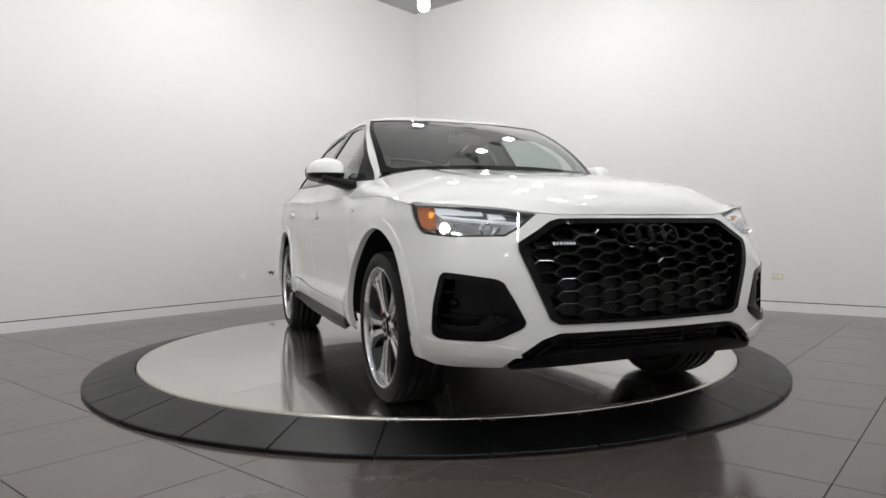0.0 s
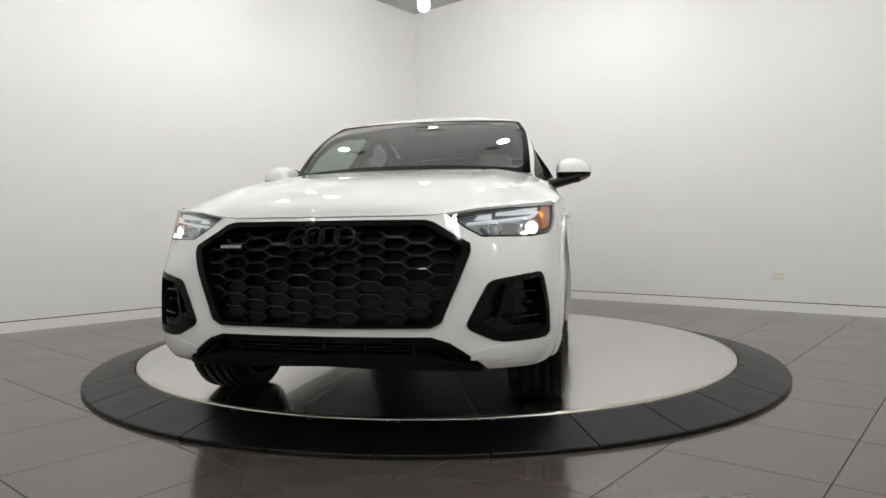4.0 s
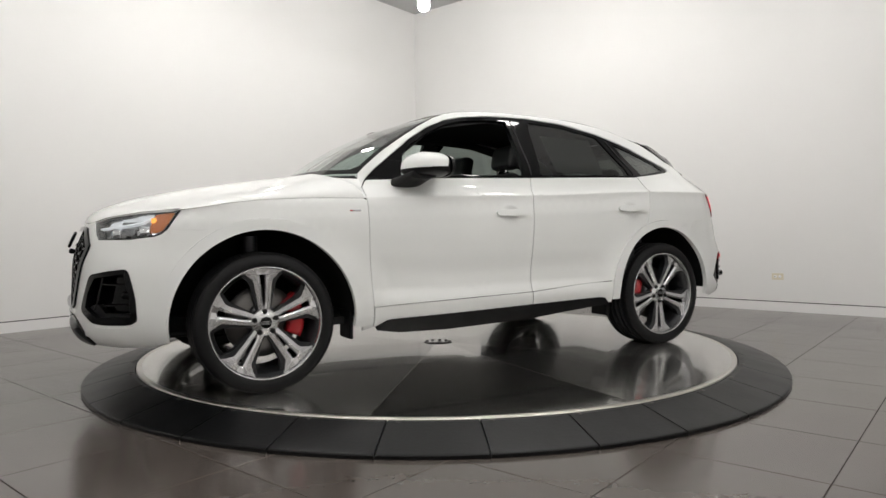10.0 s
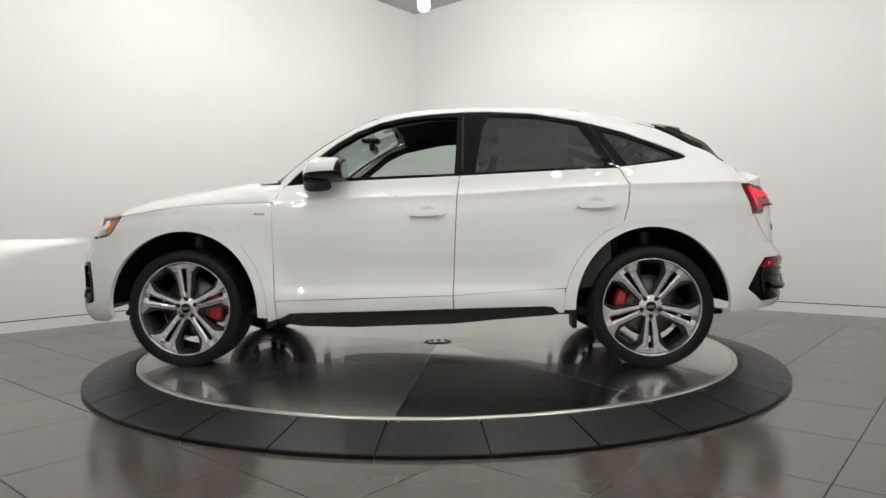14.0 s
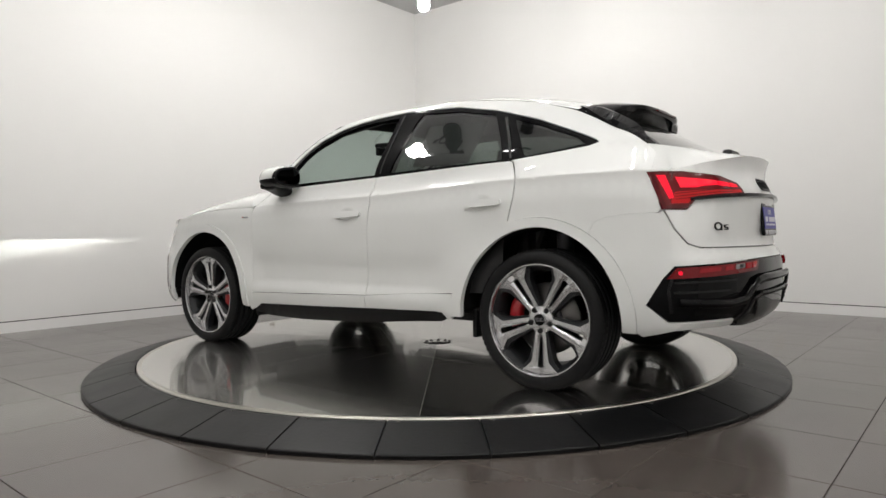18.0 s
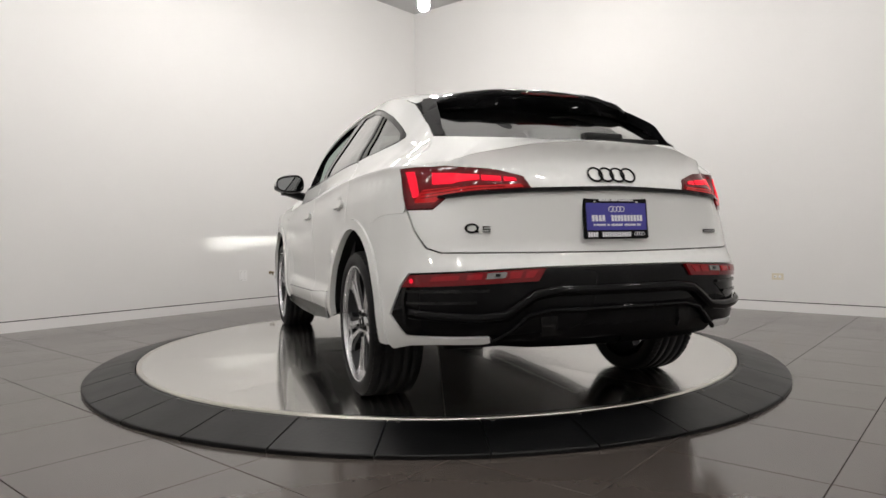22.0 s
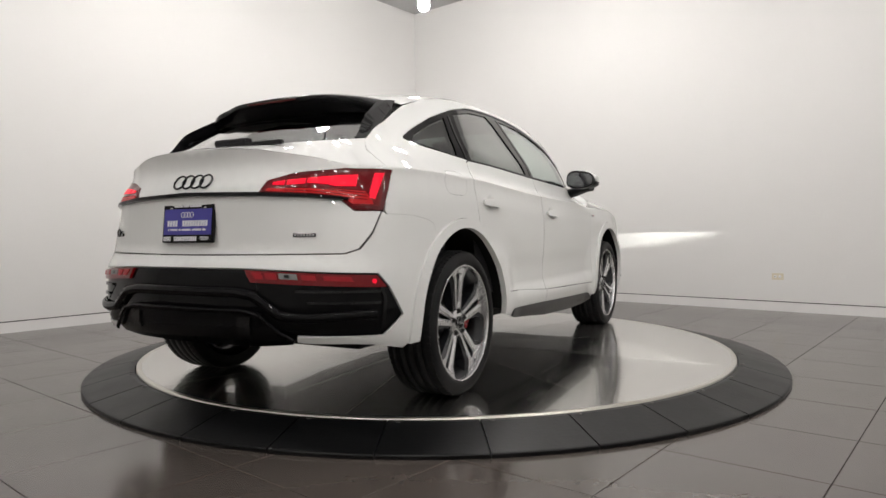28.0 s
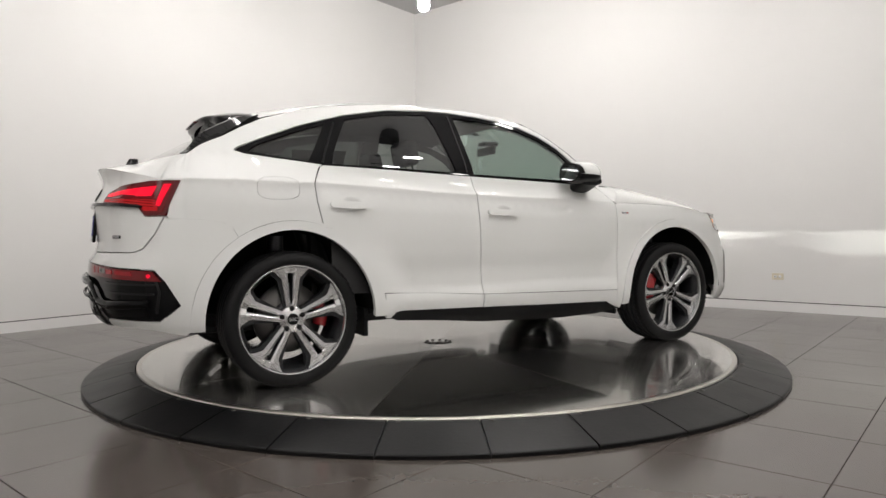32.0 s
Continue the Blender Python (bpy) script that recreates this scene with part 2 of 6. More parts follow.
def plan(s):
    """Point and outward normal of the outline at the length s (0 to S_END)."""
    n = len(PLAN)
    i = 0
    while i < n - 2 and PLAN_S[i + 1] < s:
        i += 1

    def pt(k):
        if k < 0:
            return (PLAN[-k][0], -PLAN[-k][1], -PLAN_S[-k])
        if k >= n:
            j = 2 * (n - 1) - k
            return (PLAN[j][0], -PLAN[j][1], 2 * S_END - PLAN_S[j])
        return (*PLAN[k], PLAN_S[k])
    p0, p1, p2, p3 = pt(i - 1), pt(i), pt(i + 1), pt(i + 2)
    h = p2[2] - p1[2]
    u = (s - p1[2]) / h
    out, der = [], []
    for c in (0, 1):
        m1 = ((p2[c] - p1[c]) / h * (p1[2] - p0[2]) + (p1[c] - p0[c]) / (p1[2] - p0[2]) * h) / (p2[2] - p0[2])
        m2 = ((p3[c] - p2[c]) / (p3[2] - p2[2]) * h + (p2[c] - p1[c]) / h * (p3[2] - p2[2])) / (p3[2] - p1[2])
        out.append((2 * u ** 3 - 3 * u * u + 1) * p1[c] + (u ** 3 - 2 * u * u + u) * h * m1 + (3 * u * u - 2 * u ** 3) * p2[c] + (u ** 3 - u * u) * h * m2)
        der.append(((6 * u * u - 6 * u) * p1[c] + (3 * u * u - 4 * u + 1) * h * m1 + (6 * u - 6 * u * u) * p2[c] + (3 * u * u - 2 * u) * h * m2) / h)
    d = math.hypot(*der)
    return out[0], out[1], -der[1] / d * -1, -der[0] / d


IN_FRONT = herm([(0.2, 0.12), (0.25, 0.07), (0.30, 0.015), (0.36, 0.0), (0.45, -0.004), (0.55, 0.0), (0.66, 0.006), (0.75, 0.026), (0.80, 0.046), (0.87, 0.075), (0.90, 0.088), (1.0, 0.16)])
IN_SIDE = herm([(0.18, 0.14), (0.24, 0.09), (0.30, 0.045), (0.37, 0.022), (0.415, 0.014), (0.44, 0.018), (0.50, 0.040), (0.57, 0.041), (0.70, 0.027), (0.82, 0.021), (0.90, 0.023), (0.96, 0.031), (1.005, 0.037), (1.024, 0.036), (1.030, 0.0365),
                (1.040, 0.047), (1.055, 0.059), (1.09, 0.075), (1.15, 0.090), (1.22, 0.118), (1.30, 0.165), (1.40, 0.232), (1.50, 0.300), (1.57, 0.350), (1.64, 0.41)])
IN_REAR = herm([(0.25, 0.16), (0.30, 0.09), (0.36, 0.02), (0.42, -0.006), (0.52, -0.012), (0.62, -0.010), (0.66, -0.004), (0.69, 0.016), (0.72, 0.036), (0.76, 0.044), (0.86, 0.040), (0.95, 0.034), (1.0, 0.042), (1.06, 0.072),
                (1.10, 0.081), (1.14, 0.076), (1.17, 0.064), (1.185, 0.058), (1.20, 0.066), (1.25, 0.2)])
IN_ENDS = herm([(0.18, 0.14), (0.24, 0.08), (0.30, 0.03), (0.36, 0.008), (0.45, 0.0), (0.6, 0.004), (0.75, 0.018), (0.82, 0.021), (0.92, 0.026)])
CREASE = herm([(-2.2, 1.095), (-1.29, 1.082), (-0.27, 1.036), (0.43, 1.021), (0.872, 1.009), (1.12, 1.006), (1.36, 0.996), (1.57, 0.975), (1.8, 0.938), (2.0, 0.90)])
WX, WZ, TYRE = 1.412, 0.357, 0.362


def body(s, z):
    """Body surface at the length s round the outline (negative: the right side) and the height z."""
    sign = 1.0 if s >= 0 else -1.0
    px, py, nx, ny = plan(abs(s))
    wf, wr, ws = (nx * nx if nx > 0 else 0.0), (nx * nx if nx < 0 else 0.0), ny * ny
    zs = z - (CREASE(px) - 1.03) * sstep((z - 0.75) / 0.25) * sstep((1.35 - z) / 0.2)
    side = IN_SIDE(zs)
    if z < 0.84:
        k = max(sstep((abs(px) - 0.95) / 0.4), 1 - sstep((math.hypot(abs(px) - WX, z - WZ) - 0.50) / 0.22))
        side = side * (1 - k) + IN_ENDS(z) * k
    d = wf * IN_FRONT(z) + ws * side + wr * IN_REAR(z)
    d += 0.085 * 4 * wr * ws * sstep((z - 0.72) / 0.4)
    d += 0.045 * 4 * wf * ws * sstep((z - 0.62) / 0.3)
    d += ws * 0.125 * sstep((-px - 0.9) / 1.2) * sstep((z - 1.085) / 0.155)
    d += ws * 0.13 * sstep((px - 0.35) / 0.6) * sstep((z - 0.96) / 0.19)
    return Vector((px - nx * d, sign * (py - ny * d), z))


def s_of(x):
    """The length round the outline at which a side point has this x."""
    lo, hi = PLAN_S[4], PLAN_S[15]
    for _ in range(40):
        mid = (lo + hi) / 2
        if plan(mid)[0] > x:
            lo = mid
        else:
            hi = mid
    return (lo + hi) / 2


# roof edge and windscreen edge as heights over x on the side
ROOF_EDGE = herm([(-1.60, 1.428), (-1.50, 1.462), (-1.25, 1.528), (-0.95, 1.578), (-0.6, 1.605), (-0.25, 1.607), (0.0, 1.592), (0.15, 1.570), (0.26, 1.543)])
SCREEN_EDGE = herm([(0.26, 1.543), (0.40, 1.470), (0.55, 1.378), (0.70, 1.275), (0.83, 1.165)])


def rows_of(rows):
    """Smooth curves through control rows (v, x, y, z)."""
    fs = [herm([(r[0], r[k]) for r in rows]) for k in (1, 2, 3)]
    return lambda v: tuple(f(v) for f in fs)


def side_row(v, x, z):
    p = body(s_of(x), z)
    return (v, p.x, p.y, p.z)


HOOD_MID = rows_of([(0, 2.232, 0, 0.872), (0.1, 2.195, 0, 0.917), (0.25, 2.10, 0, 0.972), (0.42, 1.93, 0, 1.027), (0.62, 1.66, 0, 1.078), (0.82, 1.38, 0, 1.119), (1.0, 1.10, 0, 1.160)])
HOOD_X = herm([(0, 1.80), (0.1, 1.765), (0.25, 1.70), (0.42, 1.57), (0.62, 1.36), (0.82, 1.12), (1.0, 0.872)])
HOOD_Z = herm([(0, 0.930), (0.1, 0.938), (0.25, 0.948), (0.42, 0.968), (0.62, 0.989), (0.82, 0.999), (1.0, 1.002)])
HOOD_SIDE = rows_of([side_row(k / 24, HOOD_X(k / 24), HOOD_Z(k / 24)) for k in range(25)])
HOOD_N = herm([(0, 2.6), (0.3, 3.0), (1.0, 4.2)])
HOOD_M = herm([(0, 1.0), (0.12, 1.25), (0.3, 1.5), (0.6, 1.75), (1.0, 2.0)])
NOSE_Z = herm([(0.0, 0.8755), (0.40, 0.8775), (0.50, 0.8835), (0.654, 0.904), (0.884, 0.920), (1.15, 0.933), (1.176, 0.932)])


def nose_row(u):
    """The bonnet's front edge on the body, over the headlamps."""
    y = HOOD_SIDE(0)[1] * math.sin(u * math.pi / 2)
    lo, hi = 0.0, 1.22
    for _ in range(40):
        mid = (lo + hi) / 2
        if body(mid, NOSE_Z(mid)).y < y:
            lo = mid
        else:
            hi = mid
    p = body(lo, NOSE_Z(lo))
    return (u, p.x, y, p.z)


NOSE = rows_of([nose_row(k / 32) for k in range(33)])


def hood(u, v):
    """u from -1 (right) to 1 (left), v from the nose to the windscreen."""
    if abs(u) > 1:
        w = math.copysign(1.0, u)
        return 2 * hood(w, v) - hood(2 * w - u, v)
    q = math.sin(u * math.pi / 2)
    m, e = HOOD_MID(v), HOOD_SIDE(v)
    a = abs(q)
    k = 1 - a ** HOOD_N(v)
    kz = max(0.0, k) ** (1 / HOOD_M(v))
    kx = 1 - a ** (2.6 + 0.6 * v)
    dome = 0.006 * (sstep((a - 0.52) / 0.1) - sstep((a - 0.62) / 0.2)) * sstep((v - 0.15) / 0.3)
    x, z = e[0] + (m[0] - e[0]) * kx, e[2] + (m[2] - e[2]) * kz + dome
    if v < 0.2:
        m0, e0, g = HOOD_MID(0), HOOD_SIDE(0), NOSE(min(1.0, abs(u)))
        w = (1 - max(0.0, v) / 0.2) ** 2
        x += w * (g[0] - (e0[0] + (m0[0] - e0[0]) * (1 - a ** 2.6)))
        z += w * (g[2] - (e0[2] + (m0[2] - e0[2]) * max(0.0, 1 - a ** HOOD_N(0))))
    return Vector((x, e[1] * q, z))


SCREEN_MID = rows_of([(0, 1.03, 0, 1.17), (0.35, 0.78, 0, 1.340), (0.7, 0.50, 0, 1.482), (1.0, 0.225, 0, 1.573)])
SCREEN_SIDE = rows_of([side_row(0, 0.845, 1.150), side_row(0.35, 0.655, 1.310), side_row(0.7, 0.44, 1.447), side_row(1.0, 0.26, 1.543)])


def screen(u, v):
    """Windscreen, v from its foot to the roof."""
    q = u
    m, e = SCREEN_MID(v), SCREEN_SIDE(v)
    k = 1 - abs(q) ** 2.1
    return Vector((e[0] + (m[0] - e[0]) * k, e[1] * q, e[2] + (m[2] - e[2]) * k))


def roof_row(v, x):
    return side_row(v, x, ROOF_EDGE(x))


ROOF_MID = rows_of([(0, 0.225, 0, 1.573), (0.15, -0.05, 0, 1.646), (0.35, -0.42, 0, 1.664), (0.6, -0.85, 0, 1.650), (0.8, -1.22, 0, 1.598), (1.0, -1.62, 0, 1.516)])
ROOF_SIDE = rows_of([roof_row(0, 0.26), roof_row(0.15, -0.02), roof_row(0.35, -0.40), roof_row(0.6, -0.82), roof_row(0.8, -1.17), roof_row(1.0, -1.54)])


def roof(u, v):
    if abs(u) > 1:
        w = math.copysign(1.0, u)
        return 2 * roof(w, v) - roof(2 * w - u, v)
    q = math.sin(u * math.pi / 2)
    m, e = ROOF_MID(v), ROOF_SIDE(v)
    a = abs(q)
    k = max(0.0, 1 - a ** 2.4) ** (1 / 1.25)
    kx = 1 - a ** 2
    return Vector((e[0] + (m[0] - e[0]) * kx, e[1] * q, e[2] + (m[2] - e[2]) * k))


GLASS_MID = rows_of([(0, -1.50, 0, 1.505), (0.5, -1.80, 0, 1.380), (1.0, -2.10, 0, 1.216)])
GLASS_SIDE = rows_of([side_row(0, -1.50, 1.454), side_row(0.5, -1.73, 1.345), side_row(1.0, -1.965, 1.236)])


def rear_glass(u, v):
    """Rear window, v from the roof down."""
    m, e = GLASS_MID(v), GLASS_SIDE(v)
    k = 1 - abs(u) ** 2.2
    return Vector((e[0] + (m[0] - e[0]) * k, e[1] * u, e[2] + (m[2] - e[2]) * k))


LIP_SIDE_S, LIP_Z = s_of(-1.955), 1.19
DECK_Z = herm([(0.0, 1.092), (0.18, 1.102), (0.4, 1.135), (0.7, 1.175), (1.0, 1.186)])


def lip_z(f):
    """Height of the tail's upper edge, f from the corner (0) to the middle (1)."""
    return DECK_Z(f)


def deck(u, v):
    """Boot lid's upper face, from the rear window's foot (v 0) to the tail's edge (v 1)."""
    top = rear_glass(u, 1.0)
    f = max(0.0, 1 - abs(u))
    s = LIP_SIDE_S + (S_END - LIP_SIDE_S) * f ** 0.92
    low = body(s if u >= 0 else -s, lip_z(f))
    p = top.lerp(low, v)
    p.z += 0.004 * math.sin(math.pi * v) * (0.4 + 0.6 * f)
    return p


FOOT_Y = abs(screen(1.0, 0.0).y)


def cowl(u, v):
    """The strip between the bonnet's rear edge (v 0) and the foot of the windscreen and door (v 1)."""
    p = hood(u, 1.0)
    if abs(p.y) <= FOOT_Y:
        q = screen(p.y / FOOT_Y, 0.0)
    else:
        q = body(2.113 + 0.15 * max(0.0, p.z - 1.0), p.z)
        if p.y < 0:
            q = Vector((q.x, -q.y, q.z))
    return p.lerp(q, v)
# ---- panels cut out of a curved surface ----
from mathutils.geometry import delaunay_2d_cdt


def rear(r, z):
    """The body round the tail: r is the length from the rear centre, positive to the left."""
    p = body(S_END - abs(r), z)
    return p if r >= 0 else Vector((p.x, -p.y, p.z))


def inside(p, poly):
    x, y = p
    hit, j = False, len(poly) - 1
    for i in range(len(poly)):
        xi, yi = poly[i]
        xj, yj = poly[j]
        if (yi > y) != (yj > y) and x < (xj - xi) * (y - yi) / (yj - yi) + xi:
            hit = not hit
        j = i
    return hit


def area2(poly):
    return sum(a[0] * b[1] - b[0] * a[1] for a, b in zip(poly, poly[1:] + poly[:1]))


def inset(poly, d):
    """The polygon moved inward by d; negative: outward."""
    if area2(poly) < 0:
        poly = poly[::-1]
    out, n = [], len(poly)
    for i in range(n):
        a, b, c = poly[i - 1], poly[i], poly[(i + 1) % n]
        l1, l2 = math.hypot(b[0] - a[0], b[1] - a[1]) or 1e-9, math.hypot(c[0] - b[0], c[1] - b[1]) or 1e-9
        n1 = (-(b[1] - a[1]) / l1, (b[0] - a[0]) / l1)
        n2 = (-(c[1] - b[1]) / l2, (c[0] - b[0]) / l2)
        k = max(0.35, 1 + n1[0] * n2[0] + n1[1] * n2[1])
        out.append((b[0] + d * (n1[0] + n2[0]) / k, b[1] + d * (n1[1] + n2[1]) / k))
    return out


def dense(poly, step):
    out = []
    for a, b in zip(poly, poly[1:] + poly[:1]):
        n = max(1, int(math.ceil(math.hypot((b[0] - a[0]) / step[0], (b[1] - a[1]) / step[1]))))
        out += [(a[0] + (b[0] - a[0]) * i / n, a[1] + (b[1] - a[1]) * i / n) for i in range(n)]
    return out


def soft(poly, r=0.25, rounds=1):
    """Corners cut twice, so that an outline turns softly."""
    for _ in range(rounds):
        out = []
        for a, b in zip(poly, poly[1:] + poly[:1]):
            out += [(a[0] + (b[0] - a[0]) * r, a[1] + (b[1] - a[1]) * r), (b[0] - (b[0] - a[0]) * r, b[1] - (b[1] - a[1]) * r)]
        poly = out
    return poly


def frame_at(f, u, v, h):
    p = f(u, v)
    du = f(u + h[0], v) - f(u - h[0], v)
    dv = f(u, v + h[1]) - f(u, v - h[1])
    n = du.cross(dv)
    if n.length < 1e-12:
        n = Vector((0, 0, 1))
    n.normalize()
    if n.dot(p - Vector((0.8 * p.x, 0, 0.6))) < 0:
        n = -n
    return p, n


def panel(name, f, outer, material, parent=None, label="", holes=(), step=(0.035, 0.035), gap=0.0018, lip=0.014, off=0.0, h=(0.004, 0.004), extra=None, ridges=()):
    """A sheet on the surface f inside the outline, with turned-in edges; off: metres proud of the surface."""
    outer = dense(inset(list(outer), gap), step)
    holes = [dense(inset(list(q), -gap), step) for q in holes]
    pts, edges = [], []
    for loop in (outer, *holes):
        k = len(pts)
        pts += [Vector(p) for p in loop]
        edges += [(k + i, k + (i + 1) % len(loop)) for i in range(len(loop))]
    for line in ridges:
        fine = dense([*line, *line[::-1]], step)
        for p in fine[:len(fine) // 2 + 1]:
            if inside(p, outer) and not any(inside(p, q) for q in holes):
                d = np.array([(p[0] - q[0], p[1] - q[1]) for q in pts])
                if (d * d).sum(1).min() > 9e-6:
                    pts.append(Vector(p))
    us, vs = [p[0] for p in outer], [p[1] for p in outer]
    nu, nv = int((max(us) - min(us)) / step[0]) + 1, int((max(vs) - min(vs)) / step[1]) + 1
    edge_pts = np.array([(p[0] / step[0], p[1] / step[1]) for p in pts])
    for i in range(nu):
        for j in range(nv):
            p = (min(us) + (i + 0.5) * step[0], min(vs) + (j + (0.25 if i % 2 else 0.75)) * step[1])
            if inside(p, outer) and not any(inside(p, q) for q in holes):
                d = edge_pts - (p[0] / step[0], p[1] / step[1])
                if (d * d).sum(1).min() > 0.2:
                    pts.append(Vector(p))
    co, _, tris, _, _, _ = delaunay_2d_cdt(pts, edges, [], 0, 1e-7)
    frames = [frame_at(f, c[0], c[1], h) for c in co]
    if extra:
        frames = [(p + n * extra(c[0], c[1]), n) for c, (p, n) in zip(co, frames)]
    verts = [p + n * off for p, n in frames]
    faces, normals = [], []
    sign = None
    use = {}
    for t in tris:
        c = ((co[t[0]][0] + co[t[1]][0] + co[t[2]][0]) / 3, (co[t[0]][1] + co[t[1]][1] + co[t[2]][1]) / 3)
        if not inside(c, outer) or any(inside(c, q) for q in holes):
            continue
        t = list(t)
        fn = (verts[t[1]] - verts[t[0]]).cross(verts[t[2]] - verts[t[0]])
        if fn.length < 1e-12:
            continue
        if fn.dot(frames[t[0]][1]) < 0:
            t.reverse()
        faces.append(t)
        normals += [frames[i][1] for i in t]
        for a, b in zip(t, t[1:] + t[:1]):
            use[(a, b)] = use.get((a, b), 0) + 1
    if lip:
        for (a, b) in [e for e in use if (e[1], e[0]) not in use]:
            k = len(verts)
            pa, pb = verts[a], verts[b]
            verts += [pa, pb, pb - frames[b][1] * lip, pa - frames[a][1] * lip]
            faces.append([k + 1, k, k + 3, k + 2])
            fn = (pa - pb).cross(frames[a][1] * -1).normalized()
            normals += [fn] * 4
    me = bpy.data.meshes.new(name)
    me.from_pydata([tuple(v) for v in verts], [], faces)
    me.materials.append(material)
    for p in me.polygons:
        p.use_smooth = True
    me.normals_split_custom_set([tuple(n) for n in normals])
    ob = new(name, me)
    if parent is not None:
        ob.parent = parent
    if label:
        ob["label"] = label
    return ob


def band(pts, width):
    """The outline of a strip of that width along a line; width may be a list, one for each point."""
    ws = width if isinstance(width, (list, tuple)) else [width] * len(pts)
    left, right = [], []
    for i, p in enumerate(pts):
        a, b = pts[max(0, i - 1)], pts[min(len(pts) - 1, i + 1)]
        l = math.hypot(b[0] - a[0], b[1] - a[1]) or 1e-9
        n = (-(b[1] - a[1]) / l, (b[0] - a[0]) / l)
        left.append((p[0] + n[0] * ws[i] / 2, p[1] + n[1] * ws[i] / 2))
        right.append((p[0] - n[0] * ws[i] / 2, p[1] - n[1] * ws[i] / 2))
    return left + right[::-1]


def arc(cx, cz, a, b, d0, d1, n=28):
    return [(cx + a * math.cos(radians(d0 + (d1 - d0) * i / n)), cz + b * math.sin(radians(d0 + (d1 - d0) * i / n))) for i in range(n + 1)]


def flip(poly, sg):
    return [(sg * a, b) for a, b in poly]
# ---- the car's materials ----
M_BLACK = mat("gloss_black_trim", (0.004, 0.004, 0.0045), 0.05, spec=0.14)
M_SATIN = mat("satin_black_trim", (0.006, 0.006, 0.0065), 0.3, spec=0.18, grain=0.1, scale=200)
M_PLASTIC = mat("matt_black_plastic", (0.005, 0.005, 0.0055), 0.5, spec=0.25, grain=0.2, scale=300, bump=0.1)
M_GREY = mat("dark_grey_trim", (0.008, 0.008, 0.0085), 0.18, spec=0.3, grain=0.1, scale=200)
M_TYRE = mat("tyre_rubber", (0.0055, 0.0055, 0.006), 0.6, spec=0.28, grain=0.25, scale=90, bump=0.15)
M_ALLOY = mat("machined_alloy", (0.60, 0.60, 0.61), 0.27, 0.9, grain=0.05, scale=150)
M_ALLOY_DARK = mat("anthracite_alloy", (0.016, 0.017, 0.019), 0.38, 0.3, grain=0.1, scale=80)
M_BARREL = mat("grey_rim_barrel", (0.10, 0.10, 0.11), 0.4, 0.7)
M_IRON = mat("brake_disc_steel", (0.14, 0.135, 0.13), 0.4, 1.0, grain=0.1, scale=50)
M_RED = mat("red_caliper_paint", (0.36, 0.010, 0.016), 0.3, 0.0, 0.5)
M_CHROME = mat("chrome", (0.75, 0.75, 0.76), 0.08, 1.0)
M_SILVER = mat("silver_letter", (0.45, 0.45, 0.46), 0.25, 0.9)
M_LAMP_BODY = mat("grey_lamp_housing", (0.36, 0.365, 0.37), 0.28, 0.3, grain=0.1, scale=60)
M_LENS = mat("projector_lens", (0.5, 0.55, 0.6), 0.05, 0.0, 1.0)
M_BEAM = mat("lit_headlamp", (1, 1, 1), 0.4, emit=(1.0, 0.98, 0.95), strength=14.0)
M_STRIP = mat("low_beam_light", (1, 1, 1), 0.5, emit=(0.97, 1.0, 0.93), strength=720000.0)
M_DRL = mat("white_running_lamp", (0.6, 0.62, 0.63), 0.25, emit=(0.95, 0.98, 1.0), strength=0.42)
# the reflector is no lamp; a faint added glow brightens its amber
M_AMBER = mat("faintly_glowing_amber_reflector", (0.50, 0.13, 0.02), 0.2, 0.0, 0.8, emit=(1.0, 0.3, 0.03), strength=0.05)
M_AMBER_LIT = mat("lit_amber_lamp", (0.8, 0.3, 0.03), 0.2, 0.0, 0.8, emit=(1.0, 0.42, 0.04), strength=0.9)
M_TAIL = mat("red_tail_lens", (0.10, 0.002, 0.004), 0.14, 0.0, 0.25, spec=0.3, emit=(0.9, 0.01, 0.02), strength=0.04, grain=0.5, scale=9, big=0.6)
M_TAIL_DARK = mat("dark_red_lens", (0.06, 0.002, 0.004), 0.12, 0.0, 0.25, spec=0.3, emit=(0.8, 0.005, 0.01), strength=0.03)
M_TAIL_MID = mat("glowing_red_band", (0.25, 0.002, 0.004), 0.3, 0.0, 0.1, spec=0.2, emit=(1.0, 0.004, 0.008), strength=0.22)
M_TAIL_LIT = mat("lit_red_lamp", (0.4, 0.002, 0.006), 0.3, 0.0, 0.1, spec=0.2, emit=(1.0, 0.003, 0.035), strength=0.80)
M_TAIL_CELL = mat("red_reflector_cell", (0.20, 0.004, 0.008), 0.2, 0.0, 0.2, spec=0.3, emit=(0.9, 0.01, 0.02), strength=0.07, grain=0.5, scale=40)
M_CLEAR = mat("clear_lens", (0.20, 0.19, 0.19), 0.15, 0.0, 1.0)
M_MESH = mat("satin_black_grille", (0.007, 0.007, 0.0075), 0.2, 0.0, 0.35, spec=0.4)
M_BLUE = mat("blue_plate_insert", (0.045, 0.04, 0.30), 0.4, grain=0.06, scale=60)
M_WHITE = mat("white_print", (0.75, 0.75, 0.78), 0.5)
M_LINING = mat("black_arch_liner", (0.006, 0.006, 0.006), 0.8, spec=0.2, grain=0.2, scale=120)
M_SEAT = mat("black_leather", (0.016, 0.016, 0.017), 0.5, grain=0.2, scale=120, bump=0.2)
M_LINER = mat("black_headliner", (0.02, 0.02, 0.021), 0.9, grain=0.2, scale=150)
